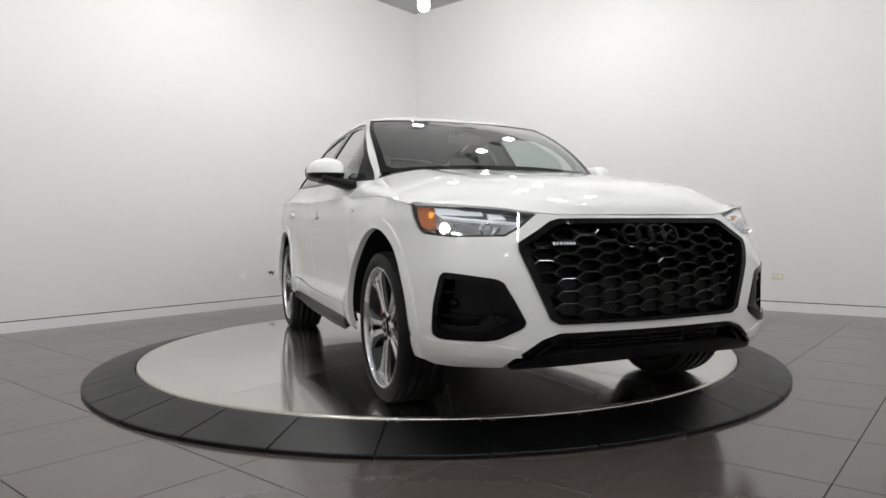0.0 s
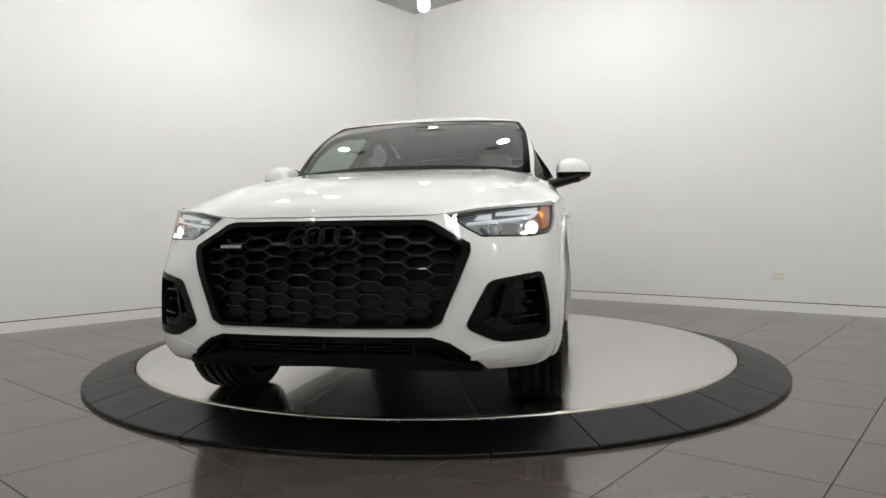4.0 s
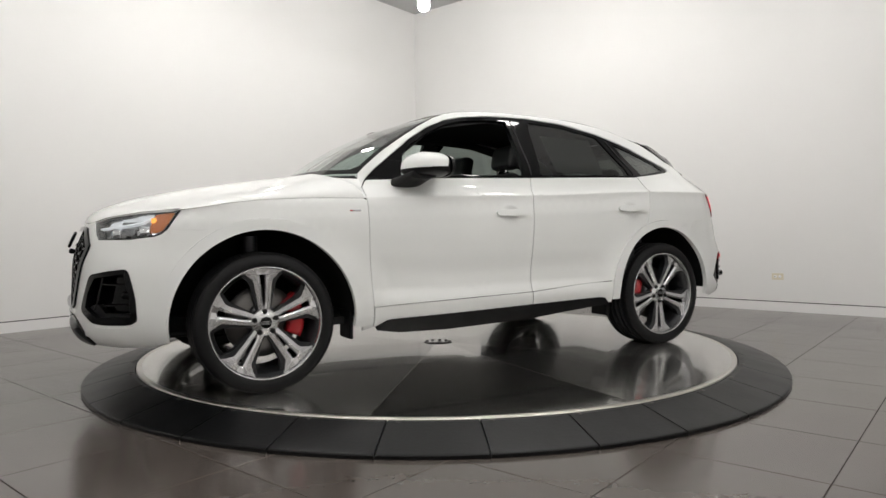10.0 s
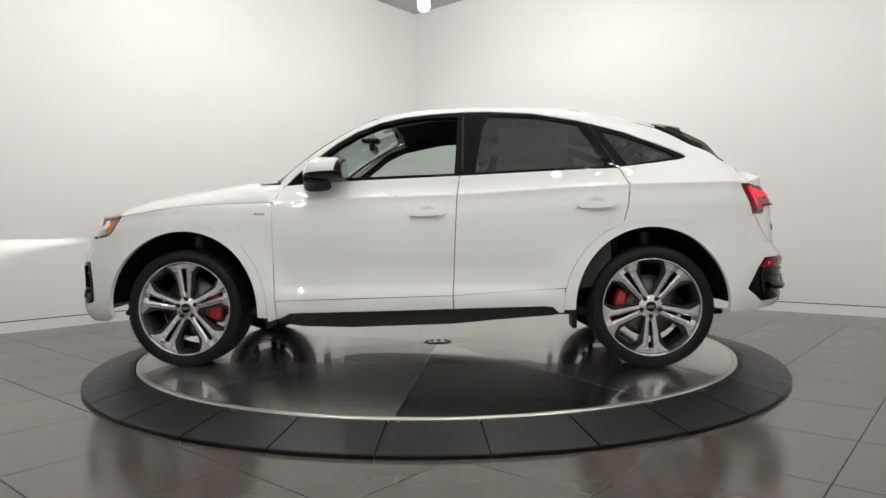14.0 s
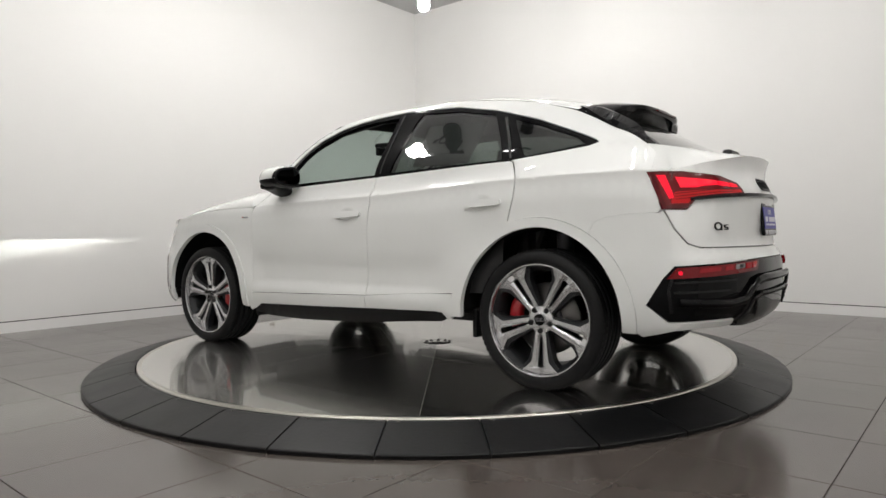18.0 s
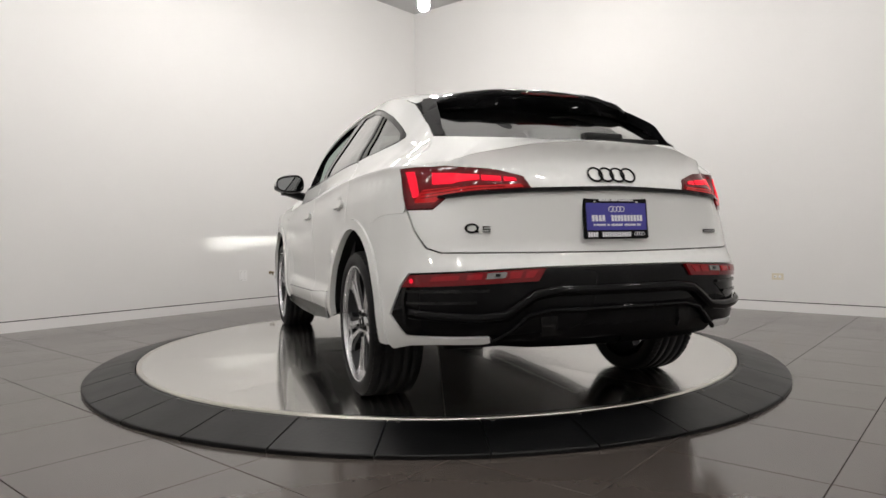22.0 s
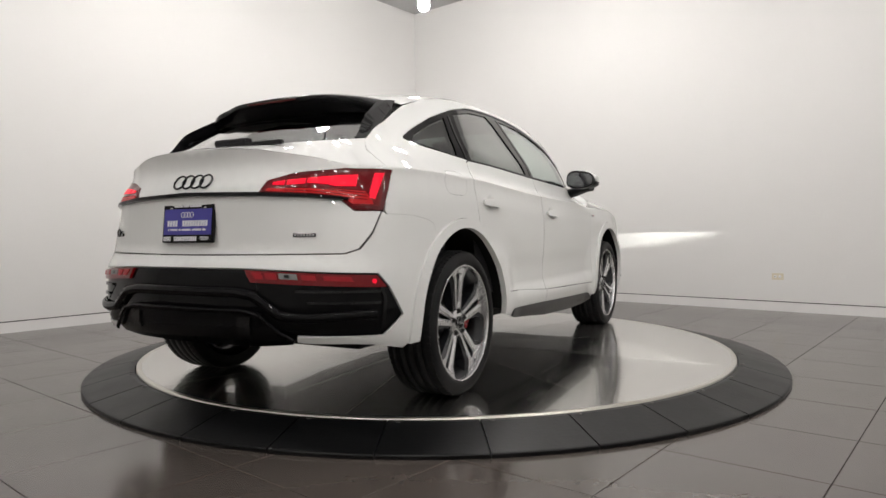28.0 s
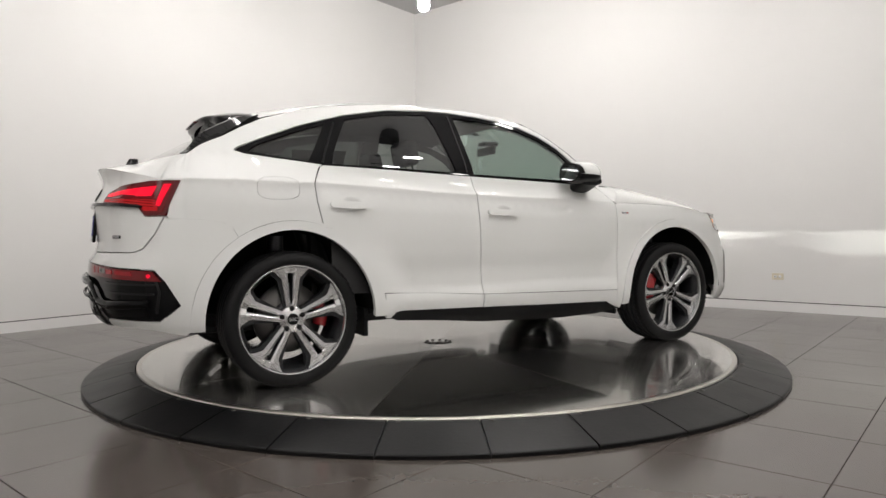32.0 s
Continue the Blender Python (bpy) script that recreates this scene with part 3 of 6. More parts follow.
# pale paper whose shade behind the dark pane is put into its colour
M_PAPER = mat("shaded_paper", (0.06, 0.063, 0.058), 0.8, grain=0.1, scale=30)
# tinted mirror, darkened further in place of the car's dark side reflected in it
M_MIRROR = mat("darkened_mirror_glass", (0.30, 0.31, 0.32), 0.02, 1.0)
M_STICKER = mat("white_sticker", (0.75, 0.76, 0.74), 0.5)


def glass_mat(name, tint, gloss=1.0, low=0.10):
    """A thin pane: part mirror, part tinted view through."""
    m = bpy.data.materials.new(name)
    m.use_nodes = True
    nt = m.node_tree
    nt.nodes.remove(nt.nodes["Principled BSDF"])
    out = nt.nodes["Material Output"]
    see = nt.nodes.new("ShaderNodeBsdfTransparent")
    see.inputs[0].default_value = (*tint, 1)
    shine = nt.nodes.new("ShaderNodeBsdfGlossy")
    shine.inputs["Roughness"].default_value = 0.01
    shine.inputs["Color"].default_value = (gloss, gloss, gloss, 1)
    facing_ = nt.nodes.new("ShaderNodeLayerWeight")
    facing_.inputs[0].default_value = 0.5
    rise = nt.nodes.new("ShaderNodeMath")
    rise.operation = "POWER"
    rise.inputs[1].default_value = 4.0
    nt.links.new(facing_.outputs["Facing"], rise.inputs[0])
    fres = nt.nodes.new("ShaderNodeMath")
    fres.operation = "MULTIPLY_ADD"
    fres.inputs[1].default_value, fres.inputs[2].default_value = 1.0 - low, low
    nt.links.new(rise.outputs[0], fres.inputs[0])
    mix = nt.nodes.new("ShaderNodeMixShader")
    nt.links.new(fres.outputs[0], mix.inputs[0])
    nt.links.new(see.outputs[0], mix.inputs[1])
    nt.links.new(shine.outputs[0], mix.inputs[2])
    nt.links.new(mix.outputs[0], out.inputs["Surface"])
    return m


M_GLASS = glass_mat("green_tinted_glass", (0.62, 0.72, 0.68))
M_SCREEN = glass_mat("windscreen_glass", (0.50, 0.60, 0.56), low=0.13)
M_PRIVACY = glass_mat("dark_privacy_glass", (0.19, 0.22, 0.205), low=0.07)
M_COVER = glass_mat("clear_lamp_cover", (0.92, 0.93, 0.94), low=0.06)
M_CHROME_DARK = mat("dark_chrome", (0.30, 0.30, 0.31), 0.22, 0.8)
M_BRAKE = mat("unlit_red_lens", (0.05, 0.002, 0.003), 0.12)
M_REAR_GLASS = glass_mat("dark_rear_glass", (0.30, 0.33, 0.31), low=0.24)
# ---- the car ----
CAR = thing("car", "white coupe-roofed sport utility car with black trim on the turntable", "car")


SF, SR = s_of(WX), s_of(-WX)
DLO = [(2.157, 1.117), (2.538, 1.131), (3.255, 1.155), (3.780, 1.174), (4.177, 1.188), (4.438, 1.217), (4.600, 1.240), (4.650, 1.258), (4.630, 1.275), (4.538, 1.314), (4.282, 1.416), (3.990, 1.503), (3.701, 1.561), (3.407, 1.581),
       (3.260, 1.580), (3.075, 1.570), (2.892, 1.549), (2.748, 1.516), (2.605, 1.456), (2.466, 1.374), (2.294, 1.238), (2.218, 1.176)]
PANE_F = [(2.37, 1.147), (3.222, 1.168), (3.235, 1.548), (3.05, 1.543), (2.9, 1.526), (2.75, 1.489), (2.61, 1.428), (2.47, 1.343), (2.40, 1.275)]
PANE_R = [(3.345, 1.174), (4.130, 1.197), (4.110, 1.26), (3.985, 1.480), (3.70, 1.536), (3.43, 1.554), (3.40, 1.5)]
PANE_Q = [(4.262, 1.209), (4.44, 1.235), (4.575, 1.258), (4.52, 1.298), (4.30, 1.383), (4.125, 1.438), (4.15, 1.39)]
HEAD = [(0.500, 0.877), (0.654, 0.898), (0.884, 0.914), (1.150, 0.930), (1.112, 0.875), (1.062, 0.816), (1.03, 0.803), (0.893, 0.789), (0.640, 0.789), (0.575, 0.822)]
HOOD_LINE = [(s_of(HOOD_X(k / 24)), HOOD_Z(k / 24) - 0.001) for k in range(25)]
FOG = soft([(0.655, 0.622), (0.80, 0.642), (0.908, 0.653), (0.944, 0.522), (0.953, 0.388), (0.69, 0.383), (0.556, 0.444), (0.608, 0.543)], 0.14, 2)
GRILLE = [(0.0, 0.856), (0.405, 0.855), (0.445, 0.845), (0.588, 0.762), (0.588, 0.732), (0.470, 0.466), (0.43, 0.445), (0.0, 0.441)]
INTAKE = [(0.0, 0.407), (0.43, 0.408), (0.50, 0.385), (0.607, 0.315), (0.650, 0.283), (0.62, 0.278), (0.0, 0.298)]
PAPER = [(3.497, 1.479), (3.930, 1.469), (3.905, 1.208), (3.498, 1.213)]
TAIL = [(1.045, 1.081), (0.793, 1.087), (0.538, 1.066), (0.417, 1.034), (0.385, 0.981), (0.632, 0.965), (0.760, 0.952), (0.822, 0.906), (0.970, 0.905)]
LIP = [(S_END - (LIP_SIDE_S + (S_END - LIP_SIDE_S) * (f / 12) ** 0.92), lip_z(f / 12)) for f in range(13)]


def both(half):
    """A closed outline from its left half, which runs from the middle to the middle."""
    return half + [(-a, b) for a, b in half[::-1] if abs(a) > 1e-6]


def body_front():
    half = [(0.0, 0.870), (0.40, 0.872), (0.497, 0.880)] + [HEAD[0]] + HEAD[:4:-1][0:5] + [(1.0865, 0.8335)]
    half += [(SF - 0.525 * math.cos(radians(a)), WZ + 0.532 * math.sin(radians(a))) for a in range(63, -8, -6)]
    half += [(1.062, 0.290), (1.00, 0.272), (0.86, 0.273), (0.66, 0.276), (0.610, 0.315), (0.502, 0.387), (0.43, 0.410), (0.0, 0.409)]
    bump = panel("front_bumper", body, both(half), M_PAINT, CAR, "white painted front bumper", holes=[both(GRILLE), FOG, flip(FOG, -1)], step=(0.03, 0.03), gap=0.0006)
    # grille: glossy surround, backing, honeycomb, emblem
    inner = [(0.0, 0.834), (0.395, 0.833), (0.425, 0.824), (0.552, 0.752), (0.552, 0.735), (0.442, 0.478), (0.415, 0.460), (0.0, 0.457)]
    surround = panel("grille_surround", body, both(GRILLE), M_BLACK, CAR, "gloss black grille surround", holes=[both(inner)], off=0.010, lip=0.04, gap=0.0005)
    panel("grille_backing", body, both(GRILLE), M_PLASTIC, surround, off=-0.075, lip=0, step=(0.06, 0.06), gap=-0.01)
    verts, faces, plates = [], [], []
    pitch, rise, run, wide = 0.0955, 0.049, 0.0285, 0.062
    whole = both(inner)

    def cell(cs, cz, low):
        ring_o = [(-wide, 0), (-wide + run, rise / 2), (wide - run, rise / 2), (wide, 0), (wide - run, -rise / 2), (-wide + run, -rise / 2)]
        ks = ((1.0, -0.012), (0.945, -0.010), (0.93, 0.003), (0.89, 0.004), (0.845, -0.008), (0.82, -0.05 if not low else -0.024))
        base = len(verts)
        for k, o in ks:
            for dx, dz in ring_o:
                s, z = cs + dx * k, cz + dz * (k if k > 0.9 else k * 0.93)
                p, n = frame_at(body, s, z, (0.004, 0.004))
                verts.append(tuple(p + n * (o - 0.012)))
        for r in range(len(ks) - 1):
            for i in range(6):
                a, b = base + r * 6 + i, base + r * 6 + (i + 1) % 6
                faces.append((a, b, b + 6, a + 6))
        if low:
            plates.append([verts[base + (len(ks) - 1) * 6 + i] for i in range(6)])
    for i in range(-7, 8):
        for j in range(-6, 5):
            cs, cz = i * pitch, 0.6985 + rise * j + (rise / 2 if i % 2 else 0)
            if inside((cs, cz), whole):
                cell(cs, cz, cz < 0.62)
    me = bpy.data.meshes.new("grille_mesh")
    me.from_pydata(verts, [], faces)
    me.materials.append(M_MESH)
    gm = new("grille_mesh", me)
    gm.parent = surround
    gm["label"] = "satin black honeycomb grille mesh"
    # closed cells in the lower half: matt plates behind the mesh
    for ring in plates:
        bm = bmesh.new()
        bm.faces.new([bm.verts.new(c) for c in ring])
        part("grille_plate", bm, M_PLASTIC, surround)
    for k in range(4):
        s = -0.0953 + 0.0635 * k
        p, n = frame_at(body, s, 0.782, (0.004, 0.004))
        part("emblem_ring", torus(0.040, 0.0075), M_BLACK, surround, "gloss black ring emblem", m=facing(p + n * (0.022 + 0.002 * (k % 2)), n), smooth=True)
    p, n = frame_at(body, 0.0, 0.725, (0.004, 0.004))
    part("camera_pod", box_bm(-0.02, -0.014, -0.01, 0.02, 0.014, 0.02, 0.008), M_BLACK, surround, m=facing(p, n))
    p, n = frame_at(body, -0.40, 0.757, (0.004, 0.004))
    bdg = part("badge", box_bm(-0.055, -0.011, -0.004, 0.055, 0.011, 0.003, 0.003), M_BLACK, surround, "small badge with a row of silver bars", m=facing(p + n * 0.004, n))
    for k in range(7):
        part("mark", box_bm(-0.0045, -0.006, 0.003, 0.0045, 0.006, 0.0045), M_SILVER, bdg, m=pose(-0.042 + 0.014 * k, 0, 0))
    # lower intake
    low = panel("lower_intake", body, both(INTAKE), M_PLASTIC, CAR, "black lower air intake", off=-0.06, lip=0, step=(0.06, 0.04), gap=-0.01)
    panel("intake_blade", body, both([(0.0, 0.336), (0.40, 0.338), (0.50, 0.318), (0.635, 0.288), (0.62, 0.276), (0.40, 0.286), (0.0, 0.296)]), M_SATIN, low, "satin black chin blade", off=0.010, lip=0.07, gap=0)
    panel("intake_frame", body, band([(-0.62, 0.292), (-0.495, 0.376), (-0.42, 0.398), (0.42, 0.398), (0.495, 0.376), (0.62, 0.292)], 0.016), M_BLACK, low, off=0.002, lip=0.05, gap=0)
    panel("side_strut", body, band([(-0.56, 0.300), (-0.46, 0.365)], 0.014), M_BLACK, low, off=-0.008, lip=0.04, gap=0)
    panel("side_strut", body, band([(0.56, 0.300), (0.46, 0.365)], 0.014), M_BLACK, low, off=-0.008, lip=0.04, gap=0)
    for z in (0.350, 0.366, 0.382):
        panel("slat", body, band([(-0.36, z), (0.36, z)], 0.006), M_SATIN, low, off=-0.025, lip=0.02, gap=0, step=(0.08, 0.08))
    for s in (-0.36, -0.17, 0.0, 0.17, 0.36):
        panel("strut", body, band([(s, 0.335), (s, 0.392)], 0.008), M_SATIN, low, off=-0.022, lip=0.02, gap=0, step=(0.08, 0.08))
    panel("bonnet_seal", body, [(sg * a, NOSE_Z(a) + d) for sg, d, row in ((1, -0.007, range(0, 24)), (1, 0.004, range(23, -1, -1)), (-1, 0.004, range(1, 24)), (-1, -0.007, range(23, 0, -1))) for a in [0.05 * k for k in row]], M_GAP, CAR, off=-0.010, lip=0, gap=0, step=(0.05, 0.02))
    for sg in (1, -1):
        fog_pod(sg)
        head_lamp(sg)


def torus(r, t, n=40, k=10):
    bm = bmesh.new()
    rows = []
    for i in range(n):
        a = 2 * math.pi * i / n
        rows.append([bm.verts.new(((r + t * math.cos(b)) * math.cos(a), (r + t * math.cos(b)) * math.sin(a), t * math.sin(b))) for b in [2 * math.pi * j / k for j in range(k)]])
    for i in range(n):
        for j in range(k):
            bm.faces.new((rows[i][j], rows[(i + 1) % n][j], rows[(i + 1) % n][(j + 1) % k], rows[i][(j + 1) % k])).smooth = True
    return bm


def facing(p, n, up=Vector((0, 0, 1))):
    """A pose at p whose z axis is n and whose y axis points up."""
    z = n.normalized()
    x = up.cross(z).normalized()
    y = z.cross(x)
    m = Matrix((x, y, z)).transposed().to_4x4()
    m.translation = p
    return m


def fog_pod(sg):
    outer = flip(FOG, sg)
    pod = panel("side_intake", body, outer, M_BLACK, CAR, "gloss black side air intake", holes=[flip([(0.70, 0.605), (0.885, 0.628), (0.915, 0.52), (0.92, 0.425), (0.72, 0.418), (0.615, 0.462), (0.645, 0.54)], sg)], off=0.004, lip=0.05, gap=0.0005)
    panel("pocket", body, outer, M_BLACK, pod, off=-0.055, lip=0, step=(0.05, 0.05), gap=-0.006)
    panel("fin", body, flip(band([(0.672, 0.452), (0.705, 0.50), (0.740, 0.612)], [0.010, 0.012, 0.014]), sg), M_BLACK, pod, off=-0.014, lip=0.04, gap=0)
    panel("pod_ledge", body, flip([(0.625, 0.462), (0.72, 0.418), (0.92, 0.424), (0.92, 0.440), (0.76, 0.438), (0.705, 0.480), (0.665, 0.476)], sg), M_SATIN, pod, off=-0.016, lip=0.03, gap=0)
    for z0, z1 in ((0.578, 0.574), (0.476, 0.480)):
        panel("vane", body, flip(band([(0.735, z0), (0.905, z1)], 0.007), sg), M_BLACK, pod, off=-0.014, lip=0.035, gap=0)
    p, n = frame_at(body, sg * 0.865, 0.527, (0.004, 0.004))
    part("sensor", revolve([(0.0, 0.012), (0.010, 0.011), (0.018, 0.004), (0.02, -0.02)], 20), M_BLACK, pod, m=facing(p - n * 0.040, n), smooth=True)
    panel("blade", body, flip([(0.592, 0.352), (0.69, 0.372), (0.95, 0.377), (0.985, 0.386), (0.955, 0.362), (0.912, 0.345), (0.862, 0.326), (0.802, 0.321), (0.669, 0.316), (0.580, 0.320)], sg), M_PAINT, CAR, "white lower bumper ledge", off=0.004, lip=0.02, gap=0)


def head_lamp(sg):
    lamp = panel("headlamp", body, flip(HEAD, sg), M_LAMP_BODY, CAR, "headlamp with clear cover and lit low beam", off=-0.06, lip=0, gap=-0.012, step=(0.05, 0.04))
    panel("rim", body, flip(HEAD, sg), M_SATIN, lamp, holes=[flip(inset(HEAD, 0.010), sg)], off=-0.004, lip=0.05, gap=0.0005)
    panel("cover", body, flip(HEAD, sg), M_COVER, lamp, "clear headlamp cover", off=0.0, lip=0, gap=0.003).visible_shadow = False
    panel("running_lamp", body, flip([(0.745, 0.886), (0.755, 0.900), (1.015, 0.912), (0.992, 0.889)], sg), M_DRL, lamp, "pale running lamp blade", off=-0.022, lip=0.012, gap=0)
    panel("light_bar", body, flip(band([(0.585, 0.847), (0.78, 0.862), (0.955, 0.875), (1.0, 0.895)], [0.004, 0.007, 0.008, 0.006]), sg), M_DRL, lamp, off=-0.012, lip=0.02, gap=0)
    panel("reflector_step", body, flip([(0.63, 0.870), (0.65, 0.884), (0.73, 0.892), (0.72, 0.872)], sg), M_DRL, lamp, off=-0.03, lip=0.01, gap=0)
    panel("bezel", body, flip([(0.66, 0.842), (0.70, 0.806), (0.86, 0.802), (0.89, 0.850), (0.78, 0.854)], sg), M_CHROME_DARK, lamp, "dark chrome bezel", off=-0.030, lip=0.03, gap=0, holes=[flip(arc(0.72, 0.826, 0.030, 0.019, 0, 345, 15), sg)])
    panel("inner_rim", body, flip(HEAD, sg), M_CHROME_DARK, lamp, holes=[flip(inset(HEAD, 0.017), sg)], off=-0.022, lip=0.03, gap=0.006)
    panel("side_reflector", body, flip([(1.028, 0.910), (1.095, 0.921), (1.120, 0.920), (1.068, 0.836), (1.030, 0.822), (1.003, 0.822), (1.000, 0.85), (1.012, 0.885)], sg), M_AMBER, lamp, "amber side reflector", off=-0.014, lip=0.02, gap=0)
    panel("side_marker", body, flip([(1.005, 0.893), (1.028, 0.896), (1.032, 0.880), (1.016, 0.868), (1.004, 0.874)], sg), M_AMBER_LIT, lamp, "lit amber lamp", off=-0.011, lip=0.006, gap=0)
    beam_box(sg, lamp)
    for s, z, r, lit in ((0.932, 0.829, 0.024, True), (0.72, 0.825, 0.022, False)):
        p, n = frame_at(body, sg * s, z, (0.004, 0.004))
        aim = Vector((1, 0.10 * sg, 0)).normalized()
        q = p - n * 0.022
        back = -0.034 if lit else 0.0
        part("projector", revolve([(r + 0.006, -0.05), (r + 0.006, 0.004), (r, 0.006), (r * 0.96, back - 0.004)], 24), M_CHROME, lamp, m=facing(q, aim), smooth=True)
        part("projector_lens", revolve([(0.0, back + 0.012), (r * 0.5, back + 0.009), (r * 0.85, back + 0.002), (r * 0.96, back - 0.003)], 24), M_BEAM if lit else M_LENS, lamp, "lit white projector lens" if lit else "", m=facing(q, aim), smooth=True)


def beam_box(sg, lamp):
    """The low beam: a narrow lit strip deep in a black slot, whose lips cut the light off above."""
    p = body(sg * 0.86, 0.806)
    m = Matrix.Translation(p + Vector((0.004, 0, 0))) @ pose(0, 0, 0, 0, 1.0, 0)
    w, d = 0.017, 0.065
    bm = bmesh.new()
    box_bm(-d, -w - 0.006, -0.0021, 0.0, w + 0.006, 0.001, 0, bm)
    box_bm(-d - 0.004, -w - 0.006, -0.013, -d, w + 0.006, 0.001, 0, bm)
    for y in (-w - 0.006, w + 0.002):
        box_bm(-d, y, -0.013, 0.0, y + 0.004, -0.002, 0, bm)
    # stepped lower lips: the light thins out downwards
    for k, down in enumerate((0.9, 1.8, 3.0, 4.6, 6.5)):
        y0 = -w - 0.002 + (2 * w + 0.004) * k / 5
        box_bm(-d, y0, -0.013, 0.0, y0 + (2 * w + 0.004) / 5, -0.0026 - d * math.tan(radians(down)), 0, bm)
    part("beam_slot", bm, M_GAP, lamp, m=m)
    lit = bmesh.new()
    lit.faces.new([lit.verts.new(c) for c in ((-d + 0.002, -w, -0.0029), (-d + 0.002, w, -0.0029), (-d + 0.002, w, -0.0023), (-d + 0.002, -w, -0.0023))])
    part("beam_strip", lit, M_STRIP, lamp, "lit low beam strip", m=m)


def crease_lines(sg):
    """Lines close above and below the shoulder crease."""
    out = []
    for d in (-0.030, -0.012, -0.003, 0.004, 0.012, 0.024):
        out.append([(sg * (s_of(x)), CREASE(x) + d) for x in [0.95 - 0.1 * k for k in range(30)]])
    for z in (0.455, 0.48, 0.51, 0.545, 0.585):
        out.append([(sg * s_of(x), z) for x in [0.95 - 0.1 * k for k in range(20)]])
    return out


def dish(cs, cz, rs, rz, deep, sg):
    """The body with a shallow oval hollow at (cs, cz)."""
    def f(s, z):
        p, n = frame_at(body, s, z, (0.004, 0.004))
        r = math.hypot((abs(s) - cs) / rs, (z - cz) / rz)
        return p - n * deep * (1 - sstep(r))
    return f


def handle_hole(s0, s1, z, sg):
    return flip(arc((s0 + s1) / 2 - 0.005, z + 0.006, 0.0708, 0.0448, 0, 348, 29), sg)


def body_side(sg):
    # fender
    line = [(2.113, 0.99), (2.117, 0.691), (2.127, 0.459), (2.133, 0.29)]
    a_rear = [(SF + 0.525 * math.cos(radians(a)), WZ + 0.532 * math.sin(radians(a))) for a in range(-9, 118, 6)]
    fender = HOOD_LINE + line + [(SF + 0.52, 0.272)] + a_rear + [(1.088, 0.834), (1.116, 0.875), (1.155, 0.928)]
    panel("fender", body, flip(fender, sg), M_PAINT, CAR, "white front fender", gap=0.0008)
    for x, s0 in ((WX, SF), (-WX, SR)):
        b_o, b_i, a_o, a_i = (0.532, 0.474, 0.525, 0.468) if x > 0 else (0.522, 0.472, 0.515, 0.447)
        lo, hi = (-6, 187) if x > 0 else (-3, 181)
        ring = arc(s0, WZ, a_o, b_o, lo, hi, 40) + arc(s0, WZ, a_i, b_i, hi, lo, 40)
        panel("arch_trim", body, flip(ring, sg), M_PAINT, CAR, "white wheel arch moulding", off=0.009, lip=0.03, gap=0.0008, step=(0.03, 0.03))
    # doors
    f_line = [(2.164, 1.113), (2.126, 1.07), (2.1145, 0.99), (2.1185, 0.691), (2.1285, 0.459), (2.131, 0.405)]
    mid = [(3.208, 0.4325), (3.219, 0.677), (3.237, 1.033), (3.252, 1.150)]
    door = panel("front_door", body, flip(f_line + mid + [(2.538, 1.127)], sg), M_PAINT, CAR, "white front door, its window lowered" if sg > 0 else "white front door", gap=0.001, holes=[handle_hole(2.950, 3.172, 0.925, sg)], ridges=crease_lines(sg))
    panel("sill_moulding", body, flip([(2.134, 0.404), (3.208, 0.4315), (3.212, 0.352), (2.731, 0.338), (2.215, 0.326), (2.136, 0.29)], sg), M_PAINT, door, "white lower door moulding", off=0.006, lip=0.02)
    p_line = [(4.183, 1.183), (4.205, 1.175), (4.253, 1.078), (4.243, 0.974), (4.216, 0.866)]
    a_front = [(SR - 0.515 * math.cos(radians(a)), WZ + 0.522 * math.sin(radians(a))) for a in range(74, 12, -5)]
    rdoor = panel("rear_door", body, flip([(3.256, 1.150), (3.240, 1.033), (3.222, 0.677), (3.211, 0.4325), (3.549, 0.4565), (SR - 0.505, 0.474)] + a_front[::-1] + p_line[::-1] + [(3.78, 1.170)], sg), M_PAINT, CAR, "white rear door", gap=0.001, holes=[handle_hole(3.945, 4.176, 0.961, sg)], ridges=crease_lines(sg))
    panel("sill_moulding", body, flip([(3.211, 0.4315), (3.549, 0.4555), (SR - 0.507, 0.472), (SR - 0.515, 0.33), (3.812, 0.330), (3.799, 0.363), (3.757, 0.366), (3.215, 0.352)], sg), M_PAINT, rdoor, "white lower door moulding", off=0.006, lip=0.02)
    blade = panel("sill_blade", body, flip([(2.150, 0.290), (2.215, 0.330), (2.731, 0.341), (3.212, 0.355), (3.757, 0.369), (3.799, 0.364), (3.833, 0.334), (3.80, 0.322), (3.45, 0.300), (3.2, 0.280), (2.6, 0.260), (2.3, 0.267)], sg), M_SATIN, CAR, "satin black sill blade", off=0.012, lip=0.08, gap=0, extra=lambda s, z: 0.018 * sstep((0.345 - z) / 0.05))
    # quarter panel, pillars and roof rail in one pressing
    frame = [(s_of(0.845) + 0.004, 1.149)] + [(s_of(x), SCREEN_EDGE(x)) for x in (0.80, 0.70, 0.6, 0.5, 0.4, 0.3)] + [(s_of(x), ROOF_EDGE(x)) for x in (0.2, 0.1, 0.0, -0.15, -0.3, -0.5, -0.7, -0.9, -1.1, -1.3)]
